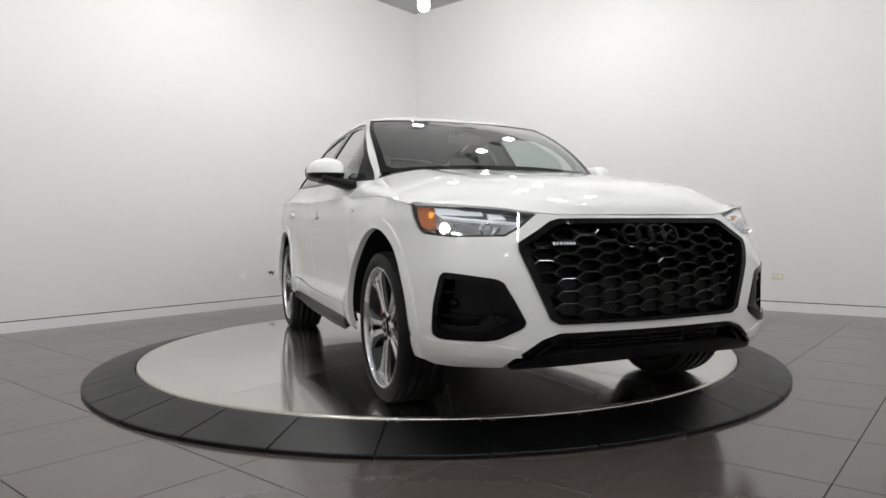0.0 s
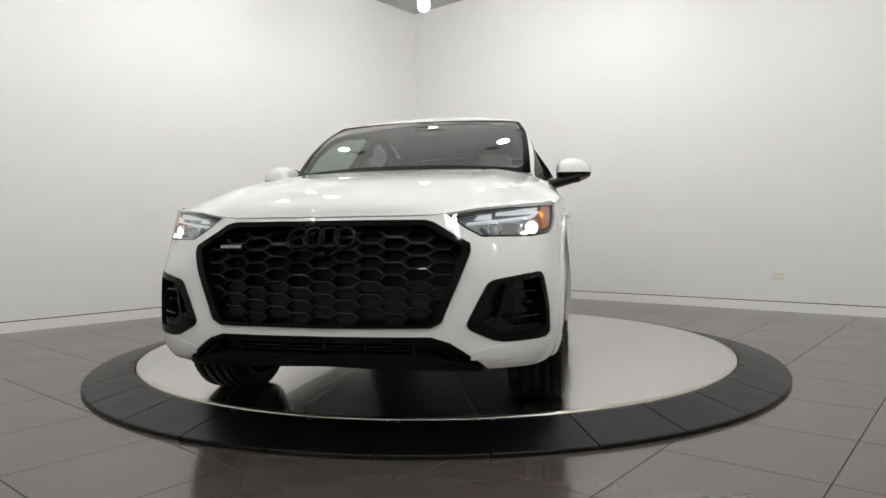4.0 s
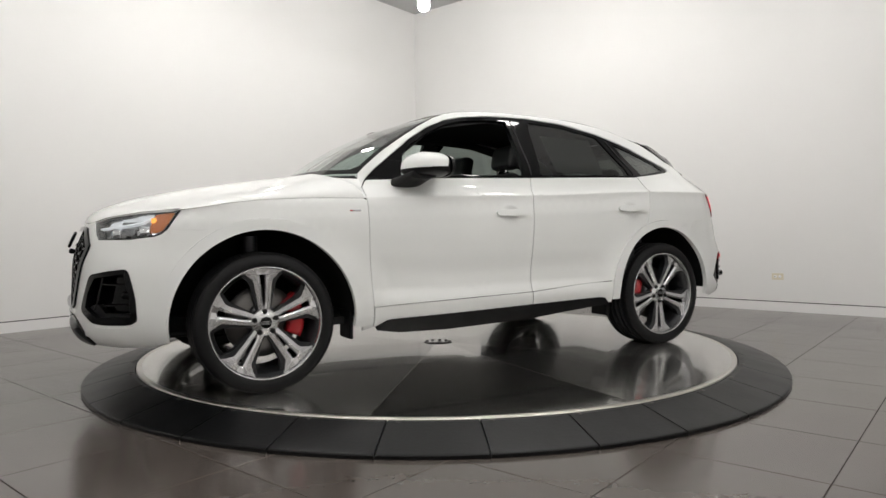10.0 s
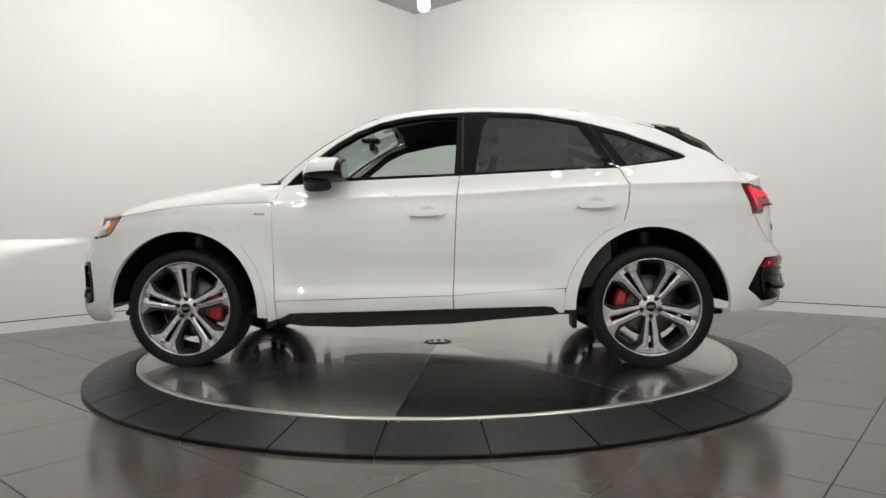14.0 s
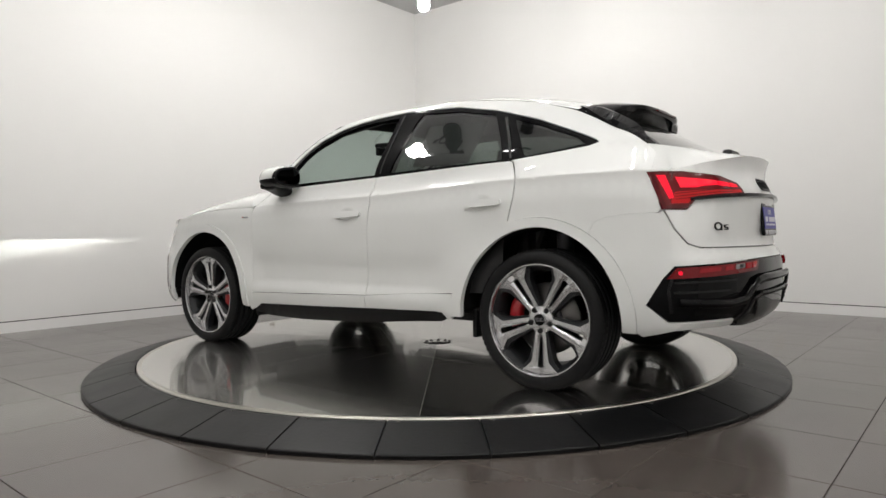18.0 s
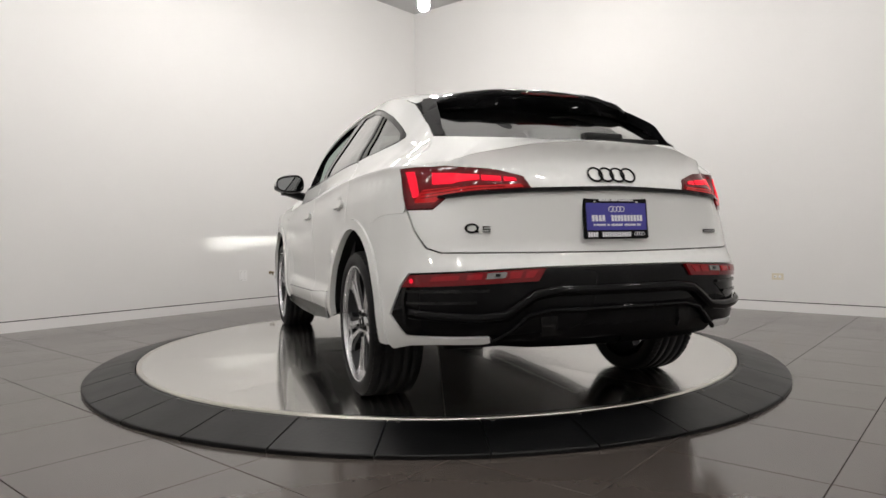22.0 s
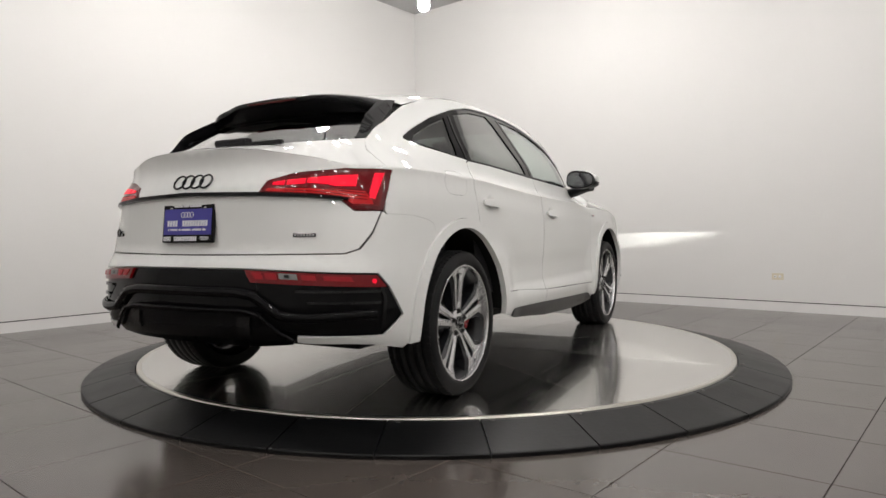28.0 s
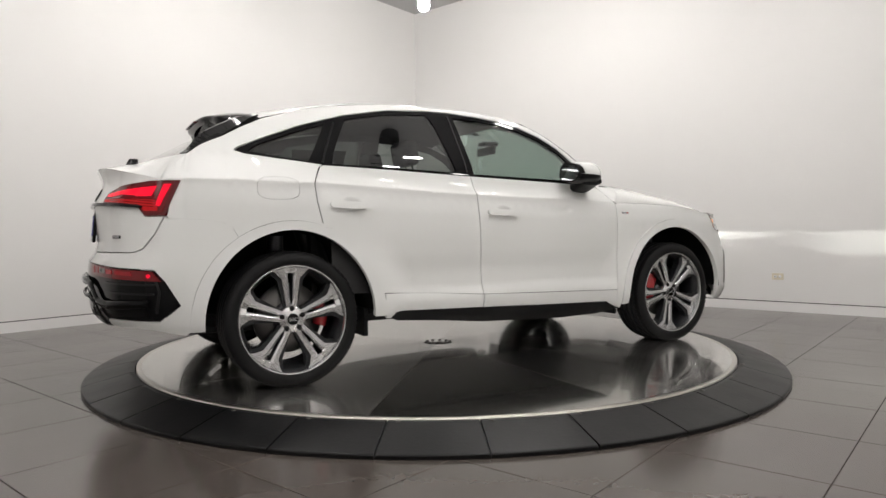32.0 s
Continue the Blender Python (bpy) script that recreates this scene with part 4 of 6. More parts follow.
    frame += [(s_of(-1.50), 1.454), (s_of(-1.62), 1.399), (s_of(-1.73), 1.345), (s_of(-1.85), 1.291), (s_of(-1.965) - 0.004, 1.236), (4.985, 1.18), (4.962, 1.094), (4.936, 1.082), (4.985, 0.98), (5.000, 0.905)]
    frame += [(4.992, 0.890), (4.83, 0.884), (4.73, 0.868), (4.69, 0.85)]
    frame += [(SR + 0.515 * math.cos(radians(a)), WZ + 0.522 * math.sin(radians(a))) for a in range(57, 113, 5)]
    frame += [(4.220, 0.866), (4.247, 0.974), (4.257, 1.078), (4.210, 1.178), (4.192, 1.186)] + DLO[5:] + [DLO[0], (2.124, 1.068), (2.108, 1.07)]
    flap = soft([(4.339, 0.990), (4.559, 0.990), (4.559, 1.108), (4.339, 1.108)], 0.2, 2)
    panel("quarter_panel", body, flip(frame, sg), M_PAINT, CAR, "white quarter panel with roof rail and pillars", gap=0.001, ridges=crease_lines(sg), holes=[flip(flap, sg)] if sg < 0 else [])
    if sg < 0:
        panel("fuel_flap", body, flip(flap, sg), M_PAINT, CAR, "white fuel filler flap", gap=0.0008, ridges=crease_lines(sg))
    # flanges behind the bumper seams
    panel("seam_flange", body, flip(band([(4.68, 0.846), (4.73, 0.868), (4.83, 0.884), (4.985, 0.889)], 0.014), sg), M_PAINT, CAR, off=-0.0035, lip=0, gap=0)
    panel("seam_flange", body, flip(band([(1.09, 0.835), (SF - 0.535 * math.cos(radians(63)), WZ + 0.532 * math.sin(radians(63)))], 0.014), sg), M_PAINT, CAR, off=-0.0035, lip=0, gap=0)
    # window surround and panes
    trim = panel("window_trim", body, flip(DLO, sg), M_BLACK, CAR, "gloss black window surround", holes=[flip(PANE_F, sg), flip(PANE_R, sg), flip(PANE_Q, sg)], off=-0.006, lip=0.03, gap=0.001)
    panel("divider", body, flip(band([(4.185, 1.2), (4.155, 1.27), (4.06, 1.455)], 0.012), sg), M_SATIN, trim, off=-0.002, lip=0.01, gap=0)
    panel("pillar_cover", body, flip(band([(3.27, 1.175), (3.27, 1.56)], 0.012), sg), M_GAP, trim, off=-0.0045, lip=0, gap=0)
    if sg < 0:
        panel("front_pane", body, flip(PANE_F, sg), M_GLASS, CAR, "lightly tinted front window", off=-0.012, lip=0, gap=-0.004).visible_shadow = False
    panel("rear_pane", body, flip(PANE_R, sg), M_PRIVACY, CAR, "dark privacy window", off=-0.012, lip=0, gap=-0.004).visible_shadow = False
    panel("quarter_pane", body, flip(PANE_Q, sg), M_PRIVACY, CAR, "dark privacy window", off=-0.012, lip=0, gap=-0.004).visible_shadow = False
    if sg > 0:
        panel("window_paper", body, PAPER, M_PAPER, CAR, "pale paper sheet coloured dark for the shade behind the window", off=-0.03, lip=0, gap=0, step=(0.08, 0.08))
    # door handles
    for d, s0, s1, z in ((door, 2.950, 3.172, 0.925), (rdoor, 3.945, 4.176, 0.961)):
        cs, cz = (s0 + s1) / 2 - 0.005, z + 0.006
        panel("handle_recess", dish(cs, cz, 0.072, 0.046, 0.017, sg), flip(arc(cs, cz, 0.072, 0.046, 0, 348, 29), sg), M_PAINT, d, gap=0.0002, lip=0, step=(0.012, 0.012), h=(0.002, 0.002))
        panel("door_handle", body, flip(soft(band([(s0, z - 0.003), (s0 + 0.05, z - 0.003), (s1 - 0.03, z + 0.002), (s1, z + 0.004)], [0.026, 0.038, 0.036, 0.024]), 0.25, 2), sg), M_PAINT, d, "white door handle", off=0.016, lip=0.020, gap=0, step=(0.02, 0.008), extra=lambda s_, z_, c=z, a0=s0, a1=s1: 0.012 * math.sin(math.pi * min(1, max(0, (abs(s_) - a0) / (a1 - a0)))))
    # fender badge
    p, n = frame_at(body, sg * 2.038, 0.932, (0.004, 0.004))
    bd = part("fender_badge", box_bm(-0.032, -0.005, -0.002, 0.032, 0.005, 0.003, 0.002), M_SILVER, CAR, "small silver and red fender badge", m=facing(p, n))
    part("mark", box_bm(-0.030, -0.004, 0.003, -0.018, 0.004, 0.0042), M_RED, bd, m=pose(0.0 if sg > 0 else 0.044, 0, 0))


def body_rear():
    hatch = panel("hatch_lower", rear, both([(0.0, 0.7225), (0.775, 0.7265), (0.84, 0.745), (0.91, 0.816), (0.962, 0.902), (0.826, 0.902), (0.762, 0.949), (0.632, 0.962), (0.389, 0.972), (0.0, 0.980)]), M_PAINT, CAR, "white tailgate")
    upper_half = [(0.0, 0.983), (0.383, 0.978)] + [TAIL[3], TAIL[2], TAIL[1], TAIL[0]] + [(a, b - 0.0005) for a, b in LIP]
    panel("hatch_upper", rear, both(upper_half), M_PAINT, hatch, "white upper tailgate with a tail edge", lip=0.0, gap=0.0)
    dk = panel("boot_deck", deck, [(-1, 0), (-0.5, 0), (0, 0), (0.5, 0), (1, 0), (1, 1), (0.5, 1), (0, 1), (-0.5, 1), (-1, 1)], M_PAINT, hatch, "", step=(0.05, 0.1), gap=0.0, lip=0.0, h=(0.01, 0.02))
    # bumper
    w_out = [(0.0, 0.7185), (0.778, 0.7225), (0.846, 0.742), (0.916, 0.813), (0.968, 0.900), (0.985, 0.889), (S_END - 4.83, 0.8835), (S_END - 4.73, 0.8675), (S_END - 4.69, 0.8495)]
    w_out += [(S_END - (SR + 0.515 * math.cos(radians(a))), WZ + 0.522 * math.sin(radians(a))) for a in range(57, -6, -6)]
    w_out += [(1.06, 0.312), (0.92, 0.344), (0.80, 0.353), (0.60, 0.356), (0.57, 0.362), (0.575, 0.386), (0.945, 0.383), (1.044, 0.463), (0.972, 0.585), (0.92, 0.642), (0.333, 0.668), (0.0, 0.669)]
    panel("rear_bumper", rear, both(w_out), M_PAINT, CAR, "white rear bumper", gap=0.0006)
    blk = [(0.0, 0.667), (0.334, 0.666), (0.918, 0.640), (0.970, 0.584), (1.041, 0.463), (0.944, 0.386), (0.58, 0.389), (0.555, 0.362), (0.545, 0.342), (0.40, 0.328), (0.0, 0.322)]
    black = panel("rear_diffuser", rear, both(blk), M_BLACK, CAR, "gloss black lower rear bumper and diffuser", off=-0.006, lip=0.03)
    panel("upper_moulding", raised(UPPER, 0.024, 0.024), band(UPPER, 0.042), M_BLACK, black, "gloss black diffuser moulding", off=0.0, lip=0.02, gap=0, step=(0.03, 0.007), h=(0.002, 0.002))
    panel("lower_moulding", raised(LOWER, 0.013, 0.018), band(LOWER, 0.022), M_BLACK, black, "gloss black diffuser moulding", off=0.0, lip=0.02, gap=0, step=(0.03, 0.005), h=(0.002, 0.002))
    panel("tray", rear, both([(0.0, 0.498), (0.325, 0.496), (0.40, 0.482), (0.49, 0.405), (0.52, 0.36), (0.40, 0.335), (0.0, 0.330)]), M_PLASTIC, black, off=-0.03, lip=0.0, gap=0)
    for r in (-0.335, 0.335):
        panel("fin", rear, [(r - 0.036, 0.466), (r + 0.036, 0.466), (r + 0.028, 0.388), (r - 0.028, 0.388)], M_GREY, black, "grey diffuser fin", off=0.004, lip=0.05, gap=0)
    for sg in (1, -1):
        panel("vent_pocket", rear, flip([(0.925, 0.572), (0.60, 0.578), (0.555, 0.570), (0.665, 0.492), (0.93, 0.492)], sg), M_BLACK, black, off=-0.0035, lip=0, gap=0)
        for z0, z1, r1 in ((0.568, 0.574, 0.575), (0.522, 0.528, 0.625)):
            panel("louvre", rear, flip(band([(0.925, z0), (r1, z1)], 0.011), sg), M_GREY, black, off=0.004, lip=0.02, gap=0)
        panel("vent_frame", rear, flip(band([(0.925, 0.602), (0.948, 0.535), (0.935, 0.43)], 0.016), sg), M_GREY, black, off=0.004, lip=0.02, gap=0)
        low = panel("lower_rear_lamp", rear, flip([(0.908, 0.634), (0.345, 0.660), (0.378, 0.610), (0.955, 0.584)], sg), M_TAIL, black, "red lower rear lamp", off=0.006, lip=0.02, gap=0)
        panel("reversing_lamp", rear, flip([(0.582, 0.643), (0.505, 0.647), (0.511, 0.625), (0.588, 0.621)], sg), M_CLEAR, black, "clear reversing lamp", off=0.009, lip=0.004, gap=0)
        panel("lit_spot", rear, flip(arc(0.895, 0.611, 0.010, 0.010, 0, 330, 11), sg), M_TAIL_LIT, black, off=0.009, lip=0.002, gap=0, step=(0.02, 0.02))
        panel("reversing_bulb", rear, flip([(0.552, 0.640), (0.532, 0.641), (0.534, 0.629), (0.554, 0.628)], sg), M_SATIN, black, off=0.0125, lip=0.003, gap=0)
        for cell in ([(0.492, 0.647), (0.440, 0.649), (0.452, 0.623), (0.498, 0.621)], [(0.425, 0.650), (0.378, 0.652), (0.402, 0.624), (0.437, 0.623)], [(0.66, 0.638), (0.60, 0.641), (0.606, 0.620), (0.665, 0.617)], [(0.80, 0.631), (0.69, 0.636), (0.695, 0.617), (0.81, 0.611)]):
            panel("lamp_cell", rear, flip(cell, sg), M_TAIL_CELL, black, off=0.0085, lip=0.003, gap=0)
        tail_lamp(sg)
    strip = panel("tail_strip", rear, band([(-0.80, 0.948), (-0.62, 0.962), (-0.38, 0.974), (0, 0.983), (0.38, 0.974), (0.62, 0.962), (0.80, 0.948)], [0.010, 0.013, 0.015, 0.016, 0.015, 0.013, 0.010]), M_BLACK, CAR, "gloss black strip across the tailgate", off=0.018, lip=0.03, gap=0)
    # emblem, letters and number plate
    for k in range(4):
        p, n = frame_at(rear, 0.0825 - 0.055 * k, 1.042, (0.004, 0.004))
        part("emblem_ring", torus(0.0335, 0.0045), M_BLACK, hatch, "black ring emblem", m=facing(p + n * 0.004, n), smooth=True)
    p, n = frame_at(rear, 0.640, 0.823, (0.004, 0.004))
    part("letter", torus(0.0155, 0.0035), M_BLACK, hatch, "black model letter", m=facing(p + n * 0.003, n) @ Matrix.Diagonal((1.55, 1.05, 1, 1)))
    part("letter_tail", box_bm(-0.004, -0.003, -0.002, 0.014, 0.003, 0.004, 0.001), M_BLACK, hatch, m=facing(p + n * 0.003, n) @ pose(0.014, -0.015, 0))
    p, n = frame_at(rear, 0.578, 0.818, (0.004, 0.004))
    for dx, dy, w, hh in ((0, 0.011, 0.030, 0.004), (-0.013, 0.006, 0.004, 0.012), (0, 0.0, 0.030, 0.004), (0.013, -0.005, 0.004, 0.010), (0, -0.010, 0.030, 0.004)):
        part("letter_stroke", box_bm(-w / 2, -hh / 2, -0.002, w / 2, hh / 2, 0.005, 0.001), M_BLACK, hatch, m=facing(p + n * 0.003, n) @ pose(dx, dy, 0))
    p, n = frame_at(rear, -0.597, 0.803, (0.004, 0.004))
    bd = part("badge", box_bm(-0.050, -0.008, -0.001, 0.050, 0.008, 0.004, 0.002), M_BLACK, hatch, "small badge with a row of bars", m=facing(p, n))
    for k in range(7):
        part("mark", box_bm(-0.0045, -0.005, 0.004, 0.0045, 0.005, 0.005), M_SILVER, bd, m=pose(-0.039 + 0.013 * k, 0, 0))
    number_plate(hatch)


def number_plate(parent):
    p, n = frame_at(rear, 0.0, 0.860, (0.004, 0.004))
    m = facing(Vector((-2.318, 0.0, 0.859)), Vector((-1, 0, 0.10)))
    bm = box_bm(-0.160, -0.086, -0.012, 0.160, 0.086, 0.006, 0.008)
    pl = part("plate_frame", bm, M_BLACK, CAR, "black dealer plate frame with a blue insert", m=m)
    part("plate_insert", box_bm(-0.148, -0.050, 0.006, 0.148, 0.064, 0.0085, 0.001), M_BLUE, pl, "blue plate with white writing bars")
    def words(y, h, spans, name):
        """Rows of small upright bars in place of letters."""
        for x0, x1 in spans:
            n = max(1, round((x1 - x0) / (h * 0.62)))
            w = (x1 - x0) / n
            for k in range(n):
                part(name, box_bm(x0 + w * k + w * 0.12, y - h / 2, 0.0088, x0 + w * (k + 1) - w * 0.12, y + h / 2, 0.0096), M_WHITE, pl)
    words(0.075, 0.007, [(-0.085, -0.030), (-0.024, 0.006), (0.012, 0.085)], "frame_print")
    words(0.000, 0.026, [(-0.126, -0.058), (-0.030, 0.128)], "plate_print")
    words(-0.028, 0.009, [(-0.118, -0.110), (-0.104, -0.058), (-0.050, -0.038), (-0.032, 0.026), (0.034, 0.092), (0.098, 0.118)], "plate_print")
    words(-0.068, 0.020, [(-0.146, -0.098), (-0.078, 0.066)], "frame_print")
    for k in range(4):
        part("print_ring", torus(0.011, 0.0016, 20, 6), M_WHITE, pl, m=pose(-0.027 + 0.018 * k, 0.038, 0.009))
        part("print_ring", torus(0.007, 0.0012, 16, 6), M_WHITE, pl, m=pose(0.092 + 0.0115 * k, -0.066, 0.0075))
    for x in (-0.105, 0.105):
        part("screw", revolve([(0.0, 0.004), (0.006, 0.003), (0.007, 0.0)], 12), M_CHROME, pl, m=pose(x, 0.068, 0.006))


def raised(line, half, high):
    """The tail surface with a rounded ridge along a line."""
    def f(r, z):
        p, n = frame_at(rear, r, z, (0.004, 0.004))
        d = 9.0
        for a, b in zip(line, line[1:]):
            dx, dz = b[0] - a[0], b[1] - a[1]
            t = min(1.0, max(0.0, ((r - a[0]) * dx + (z - a[1]) * dz) / (dx * dx + dz * dz)))
            d = min(d, math.hypot(r - a[0] - t * dx, z - a[1] - t * dz))
        return p + n * high * math.sqrt(max(0.02, 1 - min(1.0, d / half) ** 2))
    return f


UPPER = [(-0.90, 0.477), (-0.62, 0.464), (-0.51, 0.474), (-0.39, 0.555), (-0.30, 0.568), (0.30, 0.568), (0.39, 0.555), (0.51, 0.474), (0.62, 0.464), (0.90, 0.477)]
LOWER = [(-0.56, 0.372), (-0.50, 0.405), (-0.42, 0.472), (-0.33, 0.491), (0.33, 0.491), (0.42, 0.472), (0.50, 0.405), (0.56, 0.372)]


def tail_lamp(sg):
    lamp = panel("tail_lamp", rear, flip(TAIL, sg), M_TAIL_DARK, CAR, "lit red tail lamp in a dark lens", off=0.004, lip=0.02, gap=0.0008)
    blocks = [[(0.868, 1.055), (0.735, 1.049), (0.602, 1.037), (0.602, 1.017), (0.70, 1.011), (0.735, 1.004), (0.842, 1.003)],
              [(0.594, 1.036), (0.514, 1.030), (0.514, 1.011), (0.594, 1.014)], [(0.503, 1.029), (0.452, 1.022), (0.447, 1.012), (0.503, 1.0105)]]
    panel("lens_field", rear, flip([(1.012, 1.070), (0.80, 1.072), (0.55, 1.050), (0.435, 1.026), (0.405, 0.990), (0.632, 0.973), (0.77, 0.960), (0.822, 0.920), (0.955, 0.920)], sg), M_TAIL, lamp, off=0.0062, lip=0.002, gap=0)
    for block in blocks:
        panel("light_band", rear, flip(block, sg), M_TAIL_LIT, lamp, "glowing red light band", off=0.0095, lip=0.004, gap=0, step=(0.03, 0.02))
    panel("light_arm", rear, flip([(1.000, 1.062), (0.958, 1.062), (0.915, 0.975), (0.912, 0.955), (0.938, 0.950)], sg), M_TAIL_LIT, lamp, "glowing red light band", off=0.0095, lip=0.004, gap=0)
    panel("reflector", rear, flip([(0.895, 0.982), (0.70, 0.992), (0.43, 0.999), (0.420, 0.987), (0.632, 0.975), (0.77, 0.962), (0.815, 0.930), (0.925, 0.928), (0.925, 0.943)], sg), M_TAIL_MID, lamp, off=0.0085, lip=0.003, gap=0)
    for k in range(3):
        z = 0.950 + 0.013 * k
        panel("rib", rear, flip(band([(0.90, z - 0.003), (0.80, z + 0.004), (0.60, z + 0.022), (0.50, z + 0.026)], 0.0026), sg), M_TAIL_DARK, lamp, off=0.0098, lip=0.002, gap=0)


def top_panels():
    hd = panel("hood", hood, [(-1 + 0.1 * k, 0.0) for k in range(21)] + [(1, 0.25), (1, 0.5), (1, 0.75)] + [(1 - 0.1 * k, 1.0) for k in range(21)] + [(-1, 0.75), (-1, 0.5), (-1, 0.25)], M_PAINT, CAR, "white bonnet with raised creases", step=(0.035, 0.025), gap=0.0, lip=0.012, h=(0.004, 0.004), ridges=[[(sg * u, 0.0), (sg * u, 1.0)] for sg in (1, -1) for u in (0.88, 0.92, 0.945, 0.965, 0.98, 0.991, 0.997)])
    panel("cowl", cowl, [(-0.63 + 0.09 * k, 0.0) for k in range(15)] + [(0.63 - 0.09 * k, 1.0) for k in range(15)], M_PLASTIC, CAR, "black cowl under the windscreen", step=(0.06, 0.5), gap=0, lip=0, off=-0.012, h=(0.004, 0.05))
    for sg in (1, -1):
        panel("cowl_corner", cowl, flip([(0.62, 0.0), (0.8, 0.0), (0.9, 0.0), (0.999, 0.0), (0.999, 1.0), (0.9, 1.0), (0.8, 1.0), (0.62, 1.0)], sg), M_PAINT, hd, step=(0.03, 0.25), gap=0, lip=0, h=(0.002, 0.05))
    panel("windscreen", screen, [(-0.985, 0.0), (0, 0), (0.985, 0.0), (0.985, 0.985), (0, 0.985), (-0.985, 0.985)], M_SCREEN, CAR, "windscreen glass", step=(0.08, 0.06), gap=0, lip=0, h=(0.01, 0.01)).visible_shadow = False
    seal = panel("screen_surround", screen, [(-1, 0.0), (-0.5, 0), (0, 0), (0.5, 0), (1, 0.0), (1, 0.5), (1, 1), (0.5, 1), (0, 1), (-0.5, 1), (-1, 1), (-1, 0.5)], M_BLACK, CAR, "black windscreen seal", holes=[soft([(-0.945, 0.05), (0, 0.05), (0.945, 0.05), (0.965, 0.975), (0.5, 0.98), (0.06, 0.98), (0.055, 0.92), (-0.055, 0.92), (-0.06, 0.98), (-0.5, 0.98), (-0.965, 0.975)], 0.05)], step=(0.05, 0.04), gap=0, lip=0.004, off=0.0015, h=(0.01, 0.01))
    panel("sticker", screen, [(0.86, 0.955), (0.70, 0.965), (0.70, 0.925), (0.86, 0.915)], M_STICKER, CAR, "small white windscreen sticker", off=-0.008, lip=0, gap=0, step=(0.1, 0.1))
    panel("roof", roof, [(-1 + 0.1 * k, 0.0) for k in range(21)] + [(1, 0.25), (1, 0.5), (1, 0.75)] + [(1 - 0.1 * k, 0.985) for k in range(21)] + [(-1, 0.75), (-1, 0.5), (-1, 0.25)], M_PAINT, CAR, "white sloping roof", step=(0.06, 0.03), gap=0, lip=0, h=(0.004, 0.004))
    gl = panel("rear_window", rear_glass, [(-0.88, 0.03), (0, 0.03), (0.88, 0.03), (0.93, 0.995), (0, 0.995), (-0.93, 0.995)], M_REAR_GLASS, CAR, "dark rear window", step=(0.08, 0.06), gap=0, lip=0, h=(0.01, 0.01), off=-0.002)
    gl.visible_shadow = False
    for sg in (1, -1):
        panel("rear_fin", rear_glass, flip([(0.84, 0.0), (0.93, 0.0), (0.975, 0.2), (1.0, 0.55), (1.0, 1.0), (0.945, 1.0), (0.905, 0.55)], sg), M_BLACK, CAR, "gloss black fin beside the rear window", step=(0.05, 0.05), gap=0, lip=0.05, off=0.006, h=(0.01, 0.01), extra=lambda u, v: 0.046 * (0.35 + 0.65 * sstep(v / 0.25)) * (1 - sstep((v - 0.62) / 0.38)) * sstep((1.01 - abs(u)) / 0.09))
    # spoiler: a hollow-backed wing over the window
    bm = bmesh.new()
    rows = []
    n = 32
    for k in range(n + 1):
        u = -1 + 2 * k / n
        y = 0.595 * u
        a = roof(0.96 * u, 0.93)
        drop, end = abs(u) ** 3, abs(u) ** 5
        tip_x = -1.775 + 0.07 * abs(u) ** 2.2 + 0.10 * end + 0.02 * math.exp(-((abs(u) - 0.62) / 0.1) ** 2)
        tip_z = 1.499 - 0.082 * end - 0.010 * abs(u)
        w = 0.024 * (1 - 0.8 * end) + 0.016 * sstep((abs(u) - 0.56) / 0.08) * (1 - end)
        prof = [(a.x, a.z + 0.001), ((a.x + tip_x) / 2, (a.z + tip_z) / 2 + 0.018 * (1 - end)), (tip_x + 0.015, tip_z + 0.006), (tip_x, tip_z - 0.004), (tip_x + 0.004, tip_z - w), (tip_x + 0.03 * (1 - 0.5 * end), tip_z - w - 0.014 * (1 - end))]
        prof += [(-1.705 + 0.10 * end, 1.412 - 0.020 * end), (-1.66 + 0.08 * end, 1.418 - 0.016 * end), (-1.53, 1.445 - 0.02 * drop)]
        rows.append([bm.verts.new((x, y, z)) for x, z in prof])
    for r0, r1 in zip(rows, rows[1:]):
        for j in range(len(r0) - 1):
            bm.faces.new((r0[j], r1[j], r1[j + 1], r0[j + 1])).smooth = True
    bm.faces.new(rows[0])
    bm.faces.new(rows[-1][::-1])
    bmesh.ops.recalc_face_normals(bm, faces=bm.faces)
    sp = part("spoiler", bm, M_BLACK, CAR, "gloss black roof spoiler")
    part("brake_light", box_bm(-1.787, -0.16, 1.476, -1.772, 0.16, 1.487, 0.003), M_BRAKE, sp, "unlit dark red brake light")
    # rear wiper
    wp = part("rear_wiper", box_bm(-2.140, -0.17, 1.214, -2.090, 0.03, 1.248, 0.012), M_PLASTIC, CAR, "black rear wiper")
    part("wiper_arm", box_bm(-2.135, -0.37, 1.207, -2.105, -0.02, 1.226, 0.005), M_PLASTIC, wp)
    part("antenna", revolve([(0.0, 0.050), (0.0025, 0.049), (0.004, 0.0)], 8), M_SATIN, CAR, "thin roof aerial", m=pose(-1.22, 0, 1.575))




